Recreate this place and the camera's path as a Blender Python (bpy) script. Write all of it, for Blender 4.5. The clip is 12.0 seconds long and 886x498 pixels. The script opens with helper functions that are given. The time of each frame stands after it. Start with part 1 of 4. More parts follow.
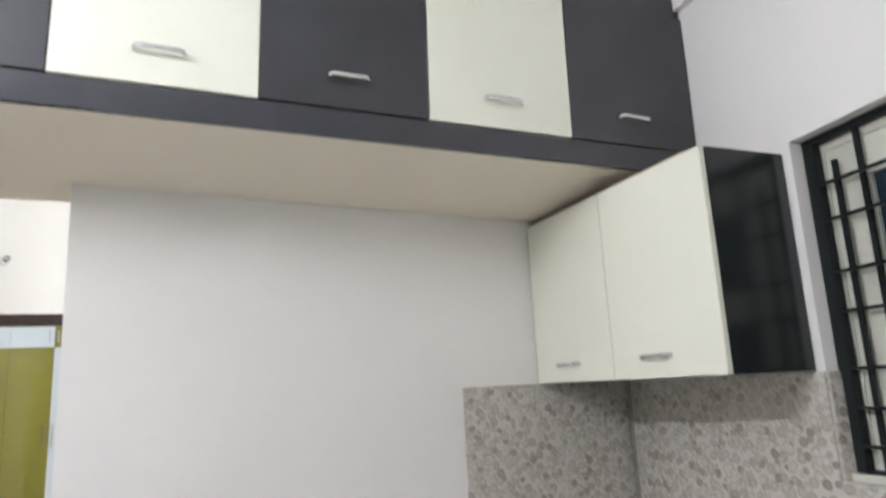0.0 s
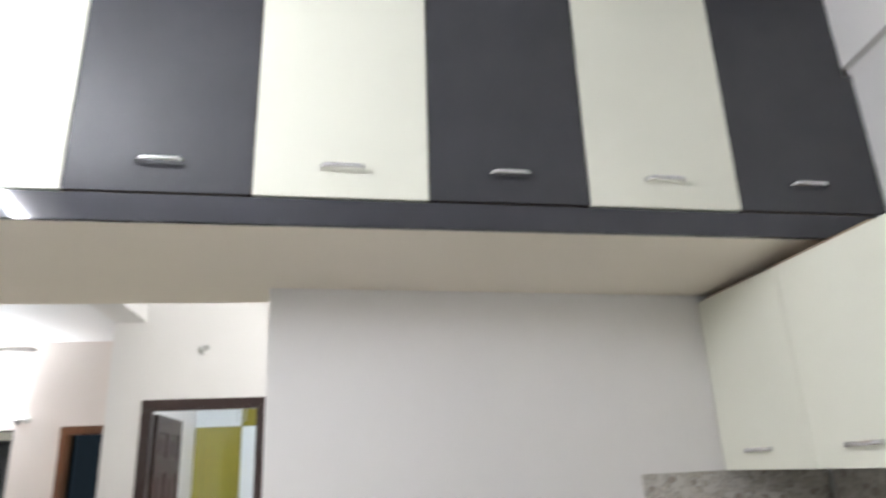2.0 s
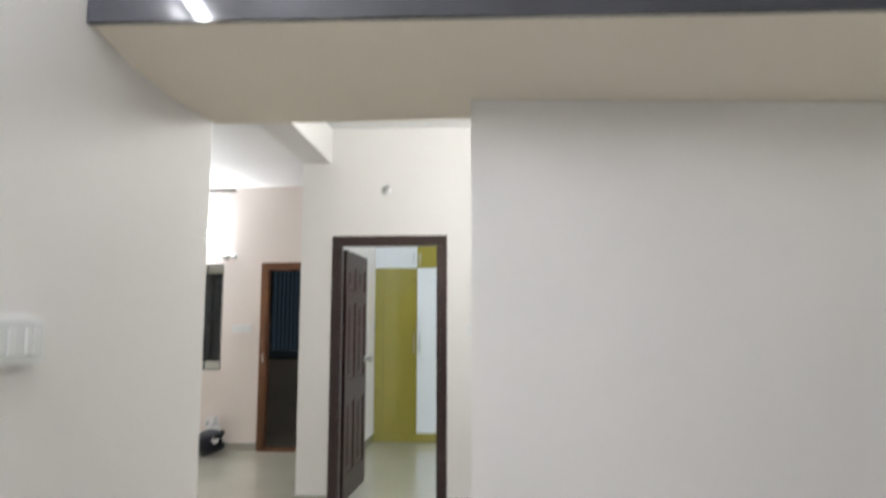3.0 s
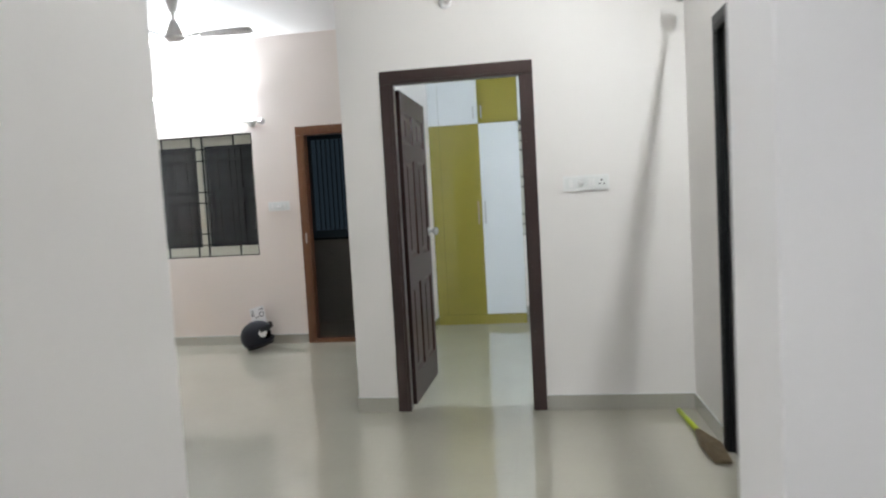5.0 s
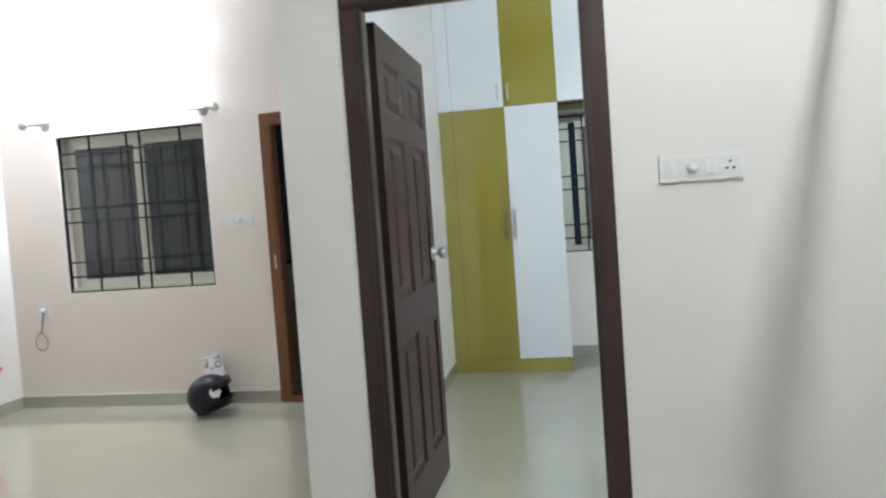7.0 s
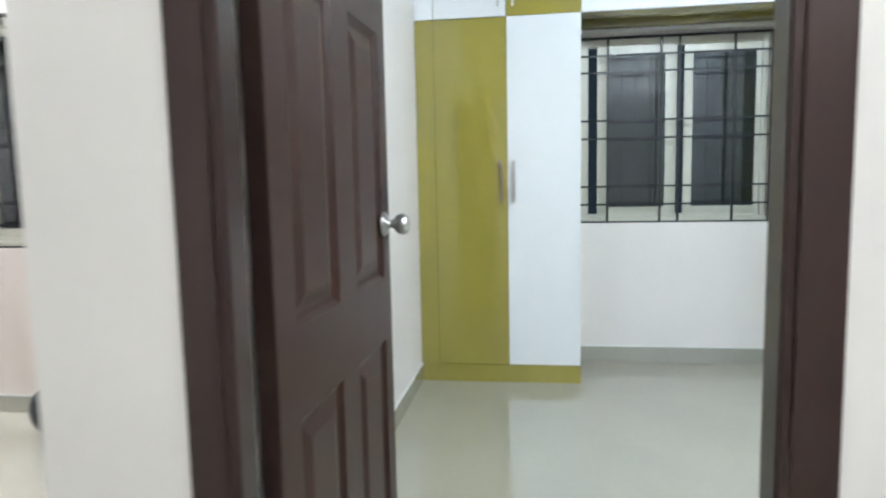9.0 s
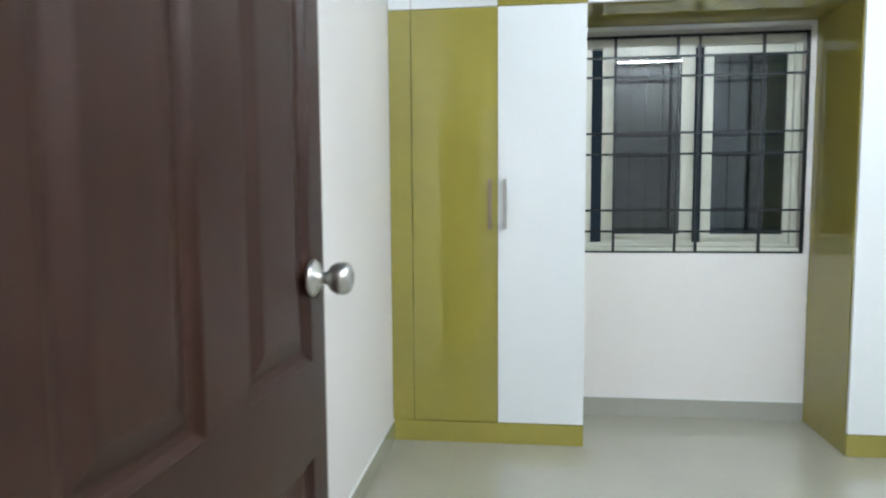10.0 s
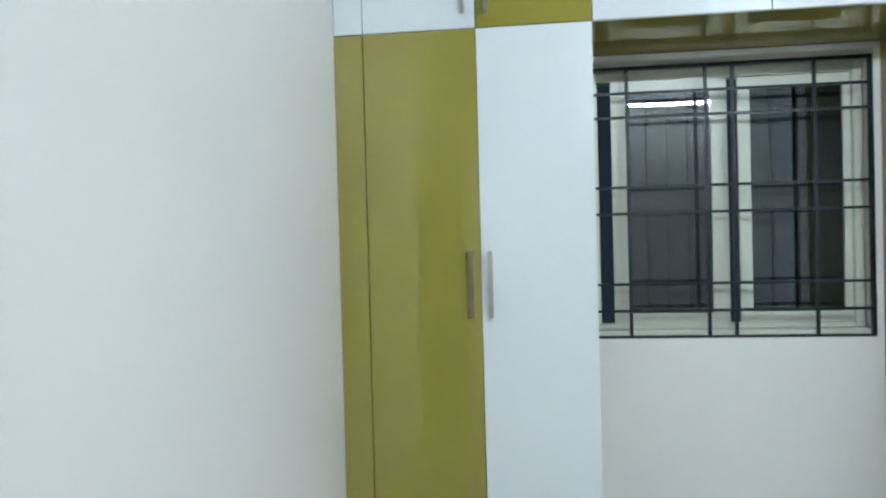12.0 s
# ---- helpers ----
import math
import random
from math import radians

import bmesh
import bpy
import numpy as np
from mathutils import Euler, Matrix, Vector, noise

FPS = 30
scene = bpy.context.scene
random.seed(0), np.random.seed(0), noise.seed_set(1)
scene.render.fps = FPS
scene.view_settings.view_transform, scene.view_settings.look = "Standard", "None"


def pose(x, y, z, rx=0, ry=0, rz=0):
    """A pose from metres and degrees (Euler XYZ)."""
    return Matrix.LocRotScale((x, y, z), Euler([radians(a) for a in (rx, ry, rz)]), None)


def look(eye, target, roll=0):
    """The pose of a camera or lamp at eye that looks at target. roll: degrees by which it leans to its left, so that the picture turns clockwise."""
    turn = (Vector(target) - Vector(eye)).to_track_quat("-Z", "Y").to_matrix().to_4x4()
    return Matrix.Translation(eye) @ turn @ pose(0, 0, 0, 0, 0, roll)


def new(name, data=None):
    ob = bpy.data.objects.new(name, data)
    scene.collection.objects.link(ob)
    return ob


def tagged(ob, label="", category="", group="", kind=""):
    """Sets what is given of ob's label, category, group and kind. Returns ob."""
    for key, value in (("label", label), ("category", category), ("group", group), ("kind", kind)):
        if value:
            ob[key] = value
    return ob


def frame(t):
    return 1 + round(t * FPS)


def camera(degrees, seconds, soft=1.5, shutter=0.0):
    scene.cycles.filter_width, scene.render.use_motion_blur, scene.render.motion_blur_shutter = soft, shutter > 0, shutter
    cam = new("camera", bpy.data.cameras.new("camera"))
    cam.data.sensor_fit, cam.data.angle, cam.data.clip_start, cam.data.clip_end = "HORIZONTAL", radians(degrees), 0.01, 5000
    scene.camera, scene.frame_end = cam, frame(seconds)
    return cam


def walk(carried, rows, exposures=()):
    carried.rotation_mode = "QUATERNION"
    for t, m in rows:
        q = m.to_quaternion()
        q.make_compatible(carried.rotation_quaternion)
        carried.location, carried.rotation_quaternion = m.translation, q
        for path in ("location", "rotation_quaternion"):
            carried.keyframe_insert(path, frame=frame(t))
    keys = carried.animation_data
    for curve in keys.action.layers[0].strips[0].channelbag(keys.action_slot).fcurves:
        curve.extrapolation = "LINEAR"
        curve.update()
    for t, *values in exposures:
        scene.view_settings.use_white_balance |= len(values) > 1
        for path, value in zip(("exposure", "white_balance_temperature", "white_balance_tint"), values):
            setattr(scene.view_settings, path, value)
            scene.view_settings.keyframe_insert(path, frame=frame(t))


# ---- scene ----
cam = camera(67.1, 12.0, soft=2.2, shutter=0.6)
PATH = [
    (0, (0.152, -0.181, 1.458), (0.899, 1.63, 1.865), -2.9),
    (0.5, (0.149, -0.219, 1.491), (0.826, 1.579, 2.045), -3.5),
    (1, (0.157, -0.253, 1.524), (0.843, 1.515, 2.158), -4.9),
    (1.5, (0.13, -0.261, 1.531), (0.684, 1.55, 2.173), -4.4),
    (2, (0.086, -0.235, 1.503), (0.398, 1.638, 2.13), -2.7),
    (2.5, (0.015, -0.192, 1.478), (0.05, 1.757, 1.926), -1.6),
    (3, (-0.074, -0.062, 1.389), (-0.224, 1.92, 1.617), 0.1),
    (3.5, (-0.207, 0.131, 1.327), (-0.445, 2.117, 1.363), -2.8),
    (3.7, (-0.229, 0.211, 1.307), (-0.491, 2.195, 1.314), -2.3),
    (5.3, (-0.468, 1.377, 1.275), (-0.767, 3.349, 1.136), -3.7),
    (5.5, (-0.465, 1.527, 1.273), (-0.802, 3.497, 1.197), -3.4),
    (6, (-0.512, 1.958, 1.272), (-0.915, 3.912, 1.144), -1.3),
    (6.5, (-0.596, 2.353, 1.282), (-0.947, 4.32, 1.197), -3.8),
    (6.7, (-0.6, 2.545, 1.269), (-0.955, 4.512, 1.191), -4.1),
    (8.3, (-0.784, 3.825, 1.213), (-1.135, 5.787, 1.042), -3.7),
    (8.5, (-0.789, 3.942, 1.226), (-1.177, 5.896, 1.053), -2.8),
    (8.7, (-0.817, 4.06, 1.227), (-1.204, 6.012, 1.025), -2.4),
    (9, (-0.83, 4.254, 1.212), (-1.116, 6.221, 0.997), -1.2),
    (9.2, (-0.891, 4.417, 1.216), (-1.134, 6.393, 1.027), -1.4),
    (9.5, (-0.898, 4.584, 1.228), (-1.073, 6.564, 1.008), -3.1),
    (10, (-0.885, 4.902, 1.234), (-1.125, 6.88, 1.064), -0.4),
    (10.5, (-0.869, 5.138, 1.245), (-1.059, 7.12, 1.06), -1.8),
    (11, (-0.905, 5.342, 1.278), (-0.992, 7.34, 1.249), -3.3),
    (11.5, (-0.934, 5.527, 1.267), (-1.075, 7.522, 1.273), -2.4),
    (12, (-0.873, 5.699, 1.336), (-1.098, 7.686, 1.31), -1.5),
]
EXPOSURES = [(0.0, 0.42, 6550, 11), (2.0, 0.30, 6550, 11), (2.5, 0.12, 6520, 10.5), (3.0, 0.15, 6650, 10), (3.5, 0.18, 6550, 10), (5.5, 0.05, 6400, 9), (6.5, 0.10, 6350, 8),
             (8.5, 0.50, 6300, 8), (9.0, 0.66, 6300, 8), (9.5, 0.66, 6430, 9), (10.0, 0.60, 6400, 8), (10.5, 0.43, 6080, 2), (11.0, 0.36, 5930, 1), (11.5, 0.35, 5900, 1), (12.0, 0.32, 6080, 4)]
walk(cam, [(t, look(eye, target, roll)) for t, eye, target, roll in PATH], EXPOSURES)

# ---- world and lights ----
TUBE_LIVING, TUBE_DINING, TUBE_BEDROOM, TUBE_KITCHEN = 335.0, 345.0, 380.0, 262.0

world = bpy.data.worlds.new("night")
world.use_nodes = True
world.node_tree.nodes["Background"].inputs[0].default_value = (0.011, 0.017, 0.023, 1)
world.node_tree.nodes["Background"].inputs[1].default_value = 1.0
scene.world = world


# ---- materials ----
def material(name, color, rough=0.5, metal=0.0, vary=0.04, scale=3.0, fine=120.0, bump=0.0, spec=0.5, coat=0.0, rvary=0.0, stretch=(1, 1, 1)):
    """A plain surface with cloudy variation, fine grain and relief."""
    m = bpy.data.materials.new(name)
    m.use_nodes = True
    nt = m.node_tree
    b = nt.nodes["Principled BSDF"]
    b.inputs["Roughness"].default_value = rough
    b.inputs["Metallic"].default_value = metal
    b.inputs["Specular IOR Level"].default_value = spec
    b.inputs["Coat Weight"].default_value = coat
    b.inputs["Coat Roughness"].default_value = 0.03
    tc = nt.nodes.new("ShaderNodeTexCoord")
    mp = nt.nodes.new("ShaderNodeMapping")
    mp.inputs["Scale"].default_value = stretch
    nt.links.new(tc.outputs["Object"], mp.inputs["Vector"])
    big = nt.nodes.new("ShaderNodeTexNoise")
    big.inputs["Scale"].default_value, big.inputs["Detail"].default_value = scale, 4
    small = nt.nodes.new("ShaderNodeTexNoise")
    small.inputs["Scale"].default_value, small.inputs["Detail"].default_value = fine, 3
    nt.links.new(mp.outputs[0], big.inputs["Vector"])
    nt.links.new(mp.outputs[0], small.inputs["Vector"])
    add = nt.nodes.new("ShaderNodeMath")
    add.operation = "MULTIPLY_ADD"
    add.inputs[1].default_value = 0.4
    nt.links.new(small.outputs["Fac"], add.inputs[0])
    nt.links.new(big.outputs["Fac"], add.inputs[2])
    ramp = nt.nodes.new("ShaderNodeMapRange")
    ramp.inputs["From Min"].default_value, ramp.inputs["From Max"].default_value = 0.4, 1.0
    ramp.inputs["To Min"].default_value, ramp.inputs["To Max"].default_value = 1 - vary, 1 + vary
    nt.links.new(add.outputs[0], ramp.inputs["Value"])
    mix = nt.nodes.new("ShaderNodeVectorMath")
    mix.operation = "SCALE"
    mix.inputs[0].default_value = color
    nt.links.new(ramp.outputs[0], mix.inputs["Scale"])
    nt.links.new(mix.outputs[0], b.inputs["Base Color"])
    if rvary:
        rr = nt.nodes.new("ShaderNodeMapRange")
        rr.inputs["From Min"].default_value, rr.inputs["From Max"].default_value = 0.3, 0.7
        rr.inputs["To Min"].default_value, rr.inputs["To Max"].default_value = max(0.01, rough - rvary), rough + rvary
        nt.links.new(big.outputs["Fac"], rr.inputs["Value"])
        nt.links.new(rr.outputs[0], b.inputs["Roughness"])
    if bump:
        bp = nt.nodes.new("ShaderNodeBump")
        bp.inputs["Strength"].default_value, bp.inputs["Distance"].default_value = bump, 0.002
        nt.links.new(small.outputs["Fac"], bp.inputs["Height"])
        nt.links.new(bp.outputs[0], b.inputs["Normal"])
    return m


def floor_material():
    """Large glossy vitrified tiles with hairline joints."""
    m = material("vitrified_tile", (0.42, 0.403, 0.333), 0.45, vary=0.05, scale=2.2, fine=30, spec=0.2, coat=1.0)
    m.node_tree.nodes["Principled BSDF"].inputs["Coat IOR"].default_value = 2.0
    m.node_tree.nodes["Principled BSDF"].inputs["Coat Roughness"].default_value = 0.004
    nt = m.node_tree
    b = nt.nodes["Principled BSDF"]
    tc = nt.nodes["Texture Coordinate"]
    brick = nt.nodes.new("ShaderNodeTexBrick")
    brick.offset = 0.0
    brick.inputs["Scale"].default_value = 1.0
    brick.inputs["Brick Width"].default_value = brick.inputs["Row Height"].default_value = 0.6
    brick.inputs["Mortar Size"].default_value = 0.0012
    brick.inputs["Mortar Smooth"].default_value = 0.3
    brick.inputs["Color1"].default_value = (1, 1, 1, 1)
    brick.inputs["Color2"].default_value = (0.98, 0.98, 0.98, 1)
    brick.inputs["Mortar"].default_value = (0.93, 0.925, 0.92, 1)
    nt.links.new(tc.outputs["Object"], brick.inputs["Vector"])
    mul = nt.nodes.new("ShaderNodeVectorMath")
    mul.operation = "MULTIPLY"
    src = b.inputs["Base Color"].links[0].from_socket
    nt.links.new(src, mul.inputs[0])
    nt.links.new(brick.outputs["Color"], mul.inputs[1])
    nt.links.new(mul.outputs[0], b.inputs["Base Color"])
    return m


def pebble_material():
    """Wall tile printed with round grey-brown river pebbles, pale in the gaps."""
    m = bpy.data.materials.new("pebble_tile")
    m.use_nodes = True
    nt = m.node_tree
    b = nt.nodes["Principled BSDF"]
    b.inputs["Roughness"].default_value = 0.22
    tc = nt.nodes.new("ShaderNodeTexCoord")
    mp = nt.nodes.new("ShaderNodeMapping")
    mp.inputs["Rotation"].default_value = (radians(35), radians(25), radians(20))
    mp.inputs["Scale"].default_value = (1.1, 1, 1.2)
    nt.links.new(tc.outputs["Object"], mp.inputs["Vector"])
    warp = nt.nodes.new("ShaderNodeTexNoise")
    warp.inputs["Scale"].default_value = 9
    nt.links.new(mp.outputs[0], warp.inputs["Vector"])
    bend = nt.nodes.new("ShaderNodeVectorMath")
    bend.operation = "MULTIPLY_ADD"
    bend.inputs[1].default_value = (0.02, 0.02, 0.02)
    nt.links.new(warp.outputs["Color"], bend.inputs[0])
    nt.links.new(mp.outputs[0], bend.inputs[2])
    cells = nt.nodes.new("ShaderNodeTexVoronoi")
    cells.inputs["Scale"].default_value = 30
    cells.inputs["Randomness"].default_value = 0.65
    nt.links.new(bend.outputs[0], cells.inputs["Vector"])
    sep = nt.nodes.new("ShaderNodeSeparateColor")
    nt.links.new(cells.outputs["Color"], sep.inputs[0])
    tone = nt.nodes.new("ShaderNodeValToRGB")
    tone.color_ramp.elements[0].color = (0.33, 0.285, 0.24, 1)
    tone.color_ramp.elements[1].color = (0.56, 0.53, 0.48, 1)
    e = tone.color_ramp.elements.new(0.25)
    e.color = (0.45, 0.41, 0.36, 1)
    nt.links.new(sep.outputs[0], tone.inputs[0])
    veins = nt.nodes.new("ShaderNodeTexNoise")
    veins.inputs["Scale"].default_value, veins.inputs["Detail"].default_value = 60, 5
    nt.links.new(bend.outputs[0], veins.inputs["Vector"])
    vr = nt.nodes.new("ShaderNodeMapRange")
    vr.inputs["From Min"].default_value, vr.inputs["From Max"].default_value = 0.3, 0.7
    vr.inputs["To Min"].default_value, vr.inputs["To Max"].default_value = 0.84, 1.10
    nt.links.new(veins.outputs["Fac"], vr.inputs["Value"])
    body = nt.nodes.new("ShaderNodeVectorMath")
    body.operation = "SCALE"
    nt.links.new(tone.outputs[0], body.inputs[0])
    rim = nt.nodes.new("ShaderNodeMapRange")
    rim.inputs["From Min"].default_value, rim.inputs["From Max"].default_value = 0.30, 0.54
    rim.inputs["To Min"].default_value, rim.inputs["To Max"].default_value = 1.04, 0.80
    nt.links.new(cells.outputs["Distance"], rim.inputs["Value"])
    shade = nt.nodes.new("ShaderNodeMath")
    shade.operation = "MULTIPLY"
    nt.links.new(vr.outputs[0], shade.inputs[0])
    nt.links.new(rim.outputs[0], shade.inputs[1])
    nt.links.new(shade.outputs[0], body.inputs["Scale"])
    gap = nt.nodes.new("ShaderNodeMapRange")
    gap.inputs["From Min"].default_value, gap.inputs["From Max"].default_value = 0.62, 0.50
    nt.links.new(cells.outputs["Distance"], gap.inputs["Value"])
    mix = nt.nodes.new("ShaderNodeMix")
    mix.data_type = "RGBA"
    mix.inputs["A"].default_value = (0.55, 0.53, 0.49, 1)
    nt.links.new(gap.outputs[0], mix.inputs["Factor"])
    nt.links.new(body.outputs[0], mix.inputs["B"])
    nt.links.new(mix.outputs["Result"], b.inputs["Base Color"])
    bp = nt.nodes.new("ShaderNodeBump")
    bp.inputs["Strength"].default_value, bp.inputs["Distance"].default_value = 0.3, 0.003
    nt.links.new(gap.outputs[0], bp.inputs["Height"])
    nt.links.new(bp.outputs[0], b.inputs["Normal"])
    return m


def glow(name, color, strength):
    m = bpy.data.materials.new(name)
    m.use_nodes = True
    b = m.node_tree.nodes["Principled BSDF"]
    b.inputs["Base Color"].default_value = (0.9, 0.9, 0.9, 1)
    b.inputs["Emission Color"].default_value = (*color, 1)
    b.inputs["Emission Strength"].default_value = strength
    return m


def glass(name, color, rough=0.0):
    m = bpy.data.materials.new(name)
    m.use_nodes = True
    b = m.node_tree.nodes["Principled BSDF"]
    b.inputs["Base Color"].default_value = (*color, 1)
    b.inputs["Roughness"].default_value = rough
    b.inputs["Transmission Weight"].default_value = 1.0
    b.inputs["IOR"].default_value = 1.5
    return m


PAINT = material("white_wall_paint", (0.792, 0.773, 0.752), 0.55, vary=0.02, scale=1.3, fine=160, bump=0.12)
PEACH = material("peach_wall_paint", (0.795, 0.728, 0.682), 0.55, vary=0.02, scale=1.3, fine=160, bump=0.12)
BLUSH = material("pinkish_white_wall_paint", (0.80, 0.760, 0.742), 0.55, vary=0.02, scale=1.3, fine=160, bump=0.12)
SOFFIT = material("cream_slab_paint", (0.80, 0.73, 0.63), 0.6, vary=0.02, scale=1.3, fine=160, bump=0.12)
CEIL = material("white_ceiling_paint", (0.82, 0.82, 0.81), 0.7, vary=0.02, scale=1.1, fine=140, bump=0.1)
FLOOR = floor_material()
SKIRT = material("grey_skirting_tile", (0.37, 0.36, 0.315), 0.06, vary=0.06, scale=4, fine=60, coat=1.0)
SKIRT.node_tree.nodes["Principled BSDF"].inputs["Coat IOR"].default_value = 1.9
PEBBLE = pebble_material()
DARK_LAM = material("charcoal_laminate", (0.040, 0.040, 0.046), 0.115, vary=0.10, scale=5, fine=300, bump=0.03)
BAND_LAM = material("charcoal_gloss_laminate", (0.040, 0.040, 0.048), 0.07, vary=0.10, scale=5, fine=300, rvary=0.03)
CREAM_LAM = material("cream_laminate", (0.79, 0.79, 0.68), 0.2, vary=0.02, scale=4, fine=300, bump=0.03)
BLACK_LAM = material("black_gloss_laminate", (0.014, 0.017, 0.018), 0.21, vary=0.1, scale=5, fine=200)
OLIVE = material("olive_gloss_laminate", (0.285, 0.240, 0.047), 0.03, vary=0.05, scale=3, fine=200, spec=0.75, rvary=0.008)
GLOSS_WHITE = material("white_gloss_laminate", (0.75, 0.765, 0.77), 0.03, vary=0.012, scale=3, fine=200, spec=0.75, rvary=0.008)
INNER = material("raw_board_edge", (0.30, 0.22, 0.14), 0.6, vary=0.1, scale=6, fine=90)
DOOR_BROWN = material("dark_brown_moulded_door", (0.0225, 0.0076, 0.0046), 0.38, vary=0.18, scale=4, fine=70, bump=0.12, spec=0.30, stretch=(6, 6, 0.6))
FRAME_BROWN = material("dark_brown_polished_frame", (0.031, 0.015, 0.013), 0.28, vary=0.22, scale=5, fine=70, bump=0.1, stretch=(6, 6, 0.5))
TEAK = material("varnished_teak_frame", (0.165, 0.068, 0.030), 0.32, vary=0.2, scale=5, fine=80, bump=0.1, stretch=(6, 6, 0.6))
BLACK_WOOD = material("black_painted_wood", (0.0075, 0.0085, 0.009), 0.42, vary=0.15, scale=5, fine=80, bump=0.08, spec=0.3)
STEEL = material("satin_steel", (0.53, 0.525, 0.51), 0.29, 1.0, vary=0.05, scale=20, fine=200)
CHROME = material("chrome", (0.75, 0.75, 0.76), 0.1, 1.0, vary=0.03, scale=20, fine=200)
BROWN_STEEL = material("antique_steel", (0.34, 0.27, 0.20), 0.3, 1.0, vary=0.05, scale=20, fine=200)
SLATE = material("slate_blue_steel_paint", (0.050, 0.078, 0.095), 0.45, vary=0.12, scale=8, fine=120)
GRILLE = material("black_grille_paint", (0.008, 0.011, 0.012), 0.45, vary=0.15, scale=15, fine=150, spec=0.25)
SASH = material("cream_coated_aluminium", (0.58, 0.58, 0.50), 0.34, vary=0.03, scale=8, fine=150)
GLASS = glass("window_glass", (0.85, 0.90, 0.92))
MESH = material("grey_insect_mesh", (0.019, 0.018, 0.019), 0.7, spec=0.2, vary=0.1, scale=10, fine=500)
# night sky and reflection tint of the unmeshed panes, as a colour
NIGHT_BLUE = material("blue_grey_pane_backing", (0.009, 0.013, 0.018), 0.7, spec=0.2, vary=0.1, scale=10, fine=500)
# near-black green for the unlit space beyond the bedroom pane
PANE_DARK = material("dark_green_pane_sheet", (0.003, 0.005, 0.005), 0.7, spec=0.1, vary=0.1, scale=10, fine=200)
MESH_RIB = material("dark_mesh_rib", (0.002, 0.0025, 0.003), 0.8, spec=0.05, vary=0.1, scale=10, fine=200)
# matte dark brown that holds the shade of the hinge gap
EDGE_SHADE = material("hinge_gap_shade", (0.022, 0.012, 0.010), 0.7, spec=0.12, vary=0.25, scale=9, fine=120)
PLASTIC = material("white_plastic", (0.84, 0.85, 0.84), 0.22, vary=0.02, scale=8, fine=150)
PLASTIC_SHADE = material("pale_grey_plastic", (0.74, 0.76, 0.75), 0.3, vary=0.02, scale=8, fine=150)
CORD = material("grey_cable", (0.12, 0.12, 0.13), 0.5, vary=0.1)
HOLE = material("black_plastic", (0.015, 0.015, 0.015), 0.5, vary=0.1)
RED = material("red_orange_gloss_paint", (0.72, 0.085, 0.035), 0.35, vary=0.08, scale=8, fine=80)
ORANGE = material("orange_painted_board", (0.52, 0.20, 0.03), 0.45, vary=0.10, scale=6, fine=80)
YELLOW = material("yellow_painted_board", (0.74, 0.33, 0.012), 0.45, vary=0.08, scale=6, fine=80)
PINK = material("pink_cloth", (0.70, 0.05, 0.10), 0.8, vary=0.1, scale=12, fine=200)
CREAM_PAINT = material("cream_painted_board", (0.62, 0.55, 0.40), 0.5, vary=0.1, scale=8, fine=90)
DUSTY = material("dusty_pink_brown_board", (0.40, 0.30, 0.245), 0.55, vary=0.12, scale=7, fine=60)
MARBLE = material("dusty_white_board", (0.52, 0.50, 0.46), 0.4, vary=0.12, scale=7, fine=60)
HELMET = material("black_helmet_shell", (0.008, 0.010, 0.018), 0.36, spec=0.3, vary=0.2, scale=12, fine=150)
VISOR = material("smoke_grey_visor", (0.022, 0.024, 0.027), 0.12, vary=0.1, scale=12, fine=150)
PAPER = material("white_paper", (0.80, 0.80, 0.80), 0.7, vary=0.03, scale=8, fine=120)
INK = material("black_print", (0.02, 0.02, 0.025), 0.6, vary=0.05)
GREEN = material("lime_green_plastic", (0.42, 0.50, 0.04), 0.35, vary=0.06, scale=10, fine=100)
STRAW = material("brown_grass_bristles", (0.16, 0.12, 0.07), 0.8, vary=0.3, scale=25, fine=250)
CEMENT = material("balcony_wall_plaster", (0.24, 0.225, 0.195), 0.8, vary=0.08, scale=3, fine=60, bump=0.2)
FAN_WHITE = material("white_fan_enamel", (0.70, 0.69, 0.67), 0.3, vary=0.03, scale=8, fine=120)
T_LIVING = glow("living_tube_glow", (0.93, 0.98, 1.05), TUBE_LIVING)
T_DINING = glow("dining_tube_glow", (0.96, 0.98, 0.985), TUBE_DINING)
T_BEDROOM = glow("bedroom_tube_glow", (0.86, 0.98, 1.08), TUBE_BEDROOM)
T_KITCHEN = glow("kitchen_tube_glow", (0.94, 0.98, 1.07), TUBE_KITCHEN)


# ---- building helpers ----
def world_of(ob):
    m = ob.matrix_basis.copy()
    while ob.parent:
        ob = ob.parent
        m = ob.matrix_basis @ m
    return m


def part(name, bm, mat, parent=None, label="", smooth=False):
    """Links a bmesh, given in world metres, as one mesh object under parent."""
    bmesh.ops.recalc_face_normals(bm, faces=bm.faces)
    if parent:
        bm.transform(world_of(parent).inverted())
    me = bpy.data.meshes.new(name)
    for f in bm.faces:
        f.smooth = smooth
    bm.to_mesh(me)
    bm.free()
    me.materials.append(mat)
    ob = new(name, me)
    ob.parent = parent
    ob.visible_shadow = mat is not GLASS
    if label:
        ob["label"] = label
    return ob


def empty(name, x, y, z, label, category, group="", rz=0.0, kind=""):
    ob = new(name)
    ob.empty_display_size = 0.05
    ob.matrix_basis = pose(x, y, z, 0, 0, rz)
    return tagged(ob, label, category, group, kind)


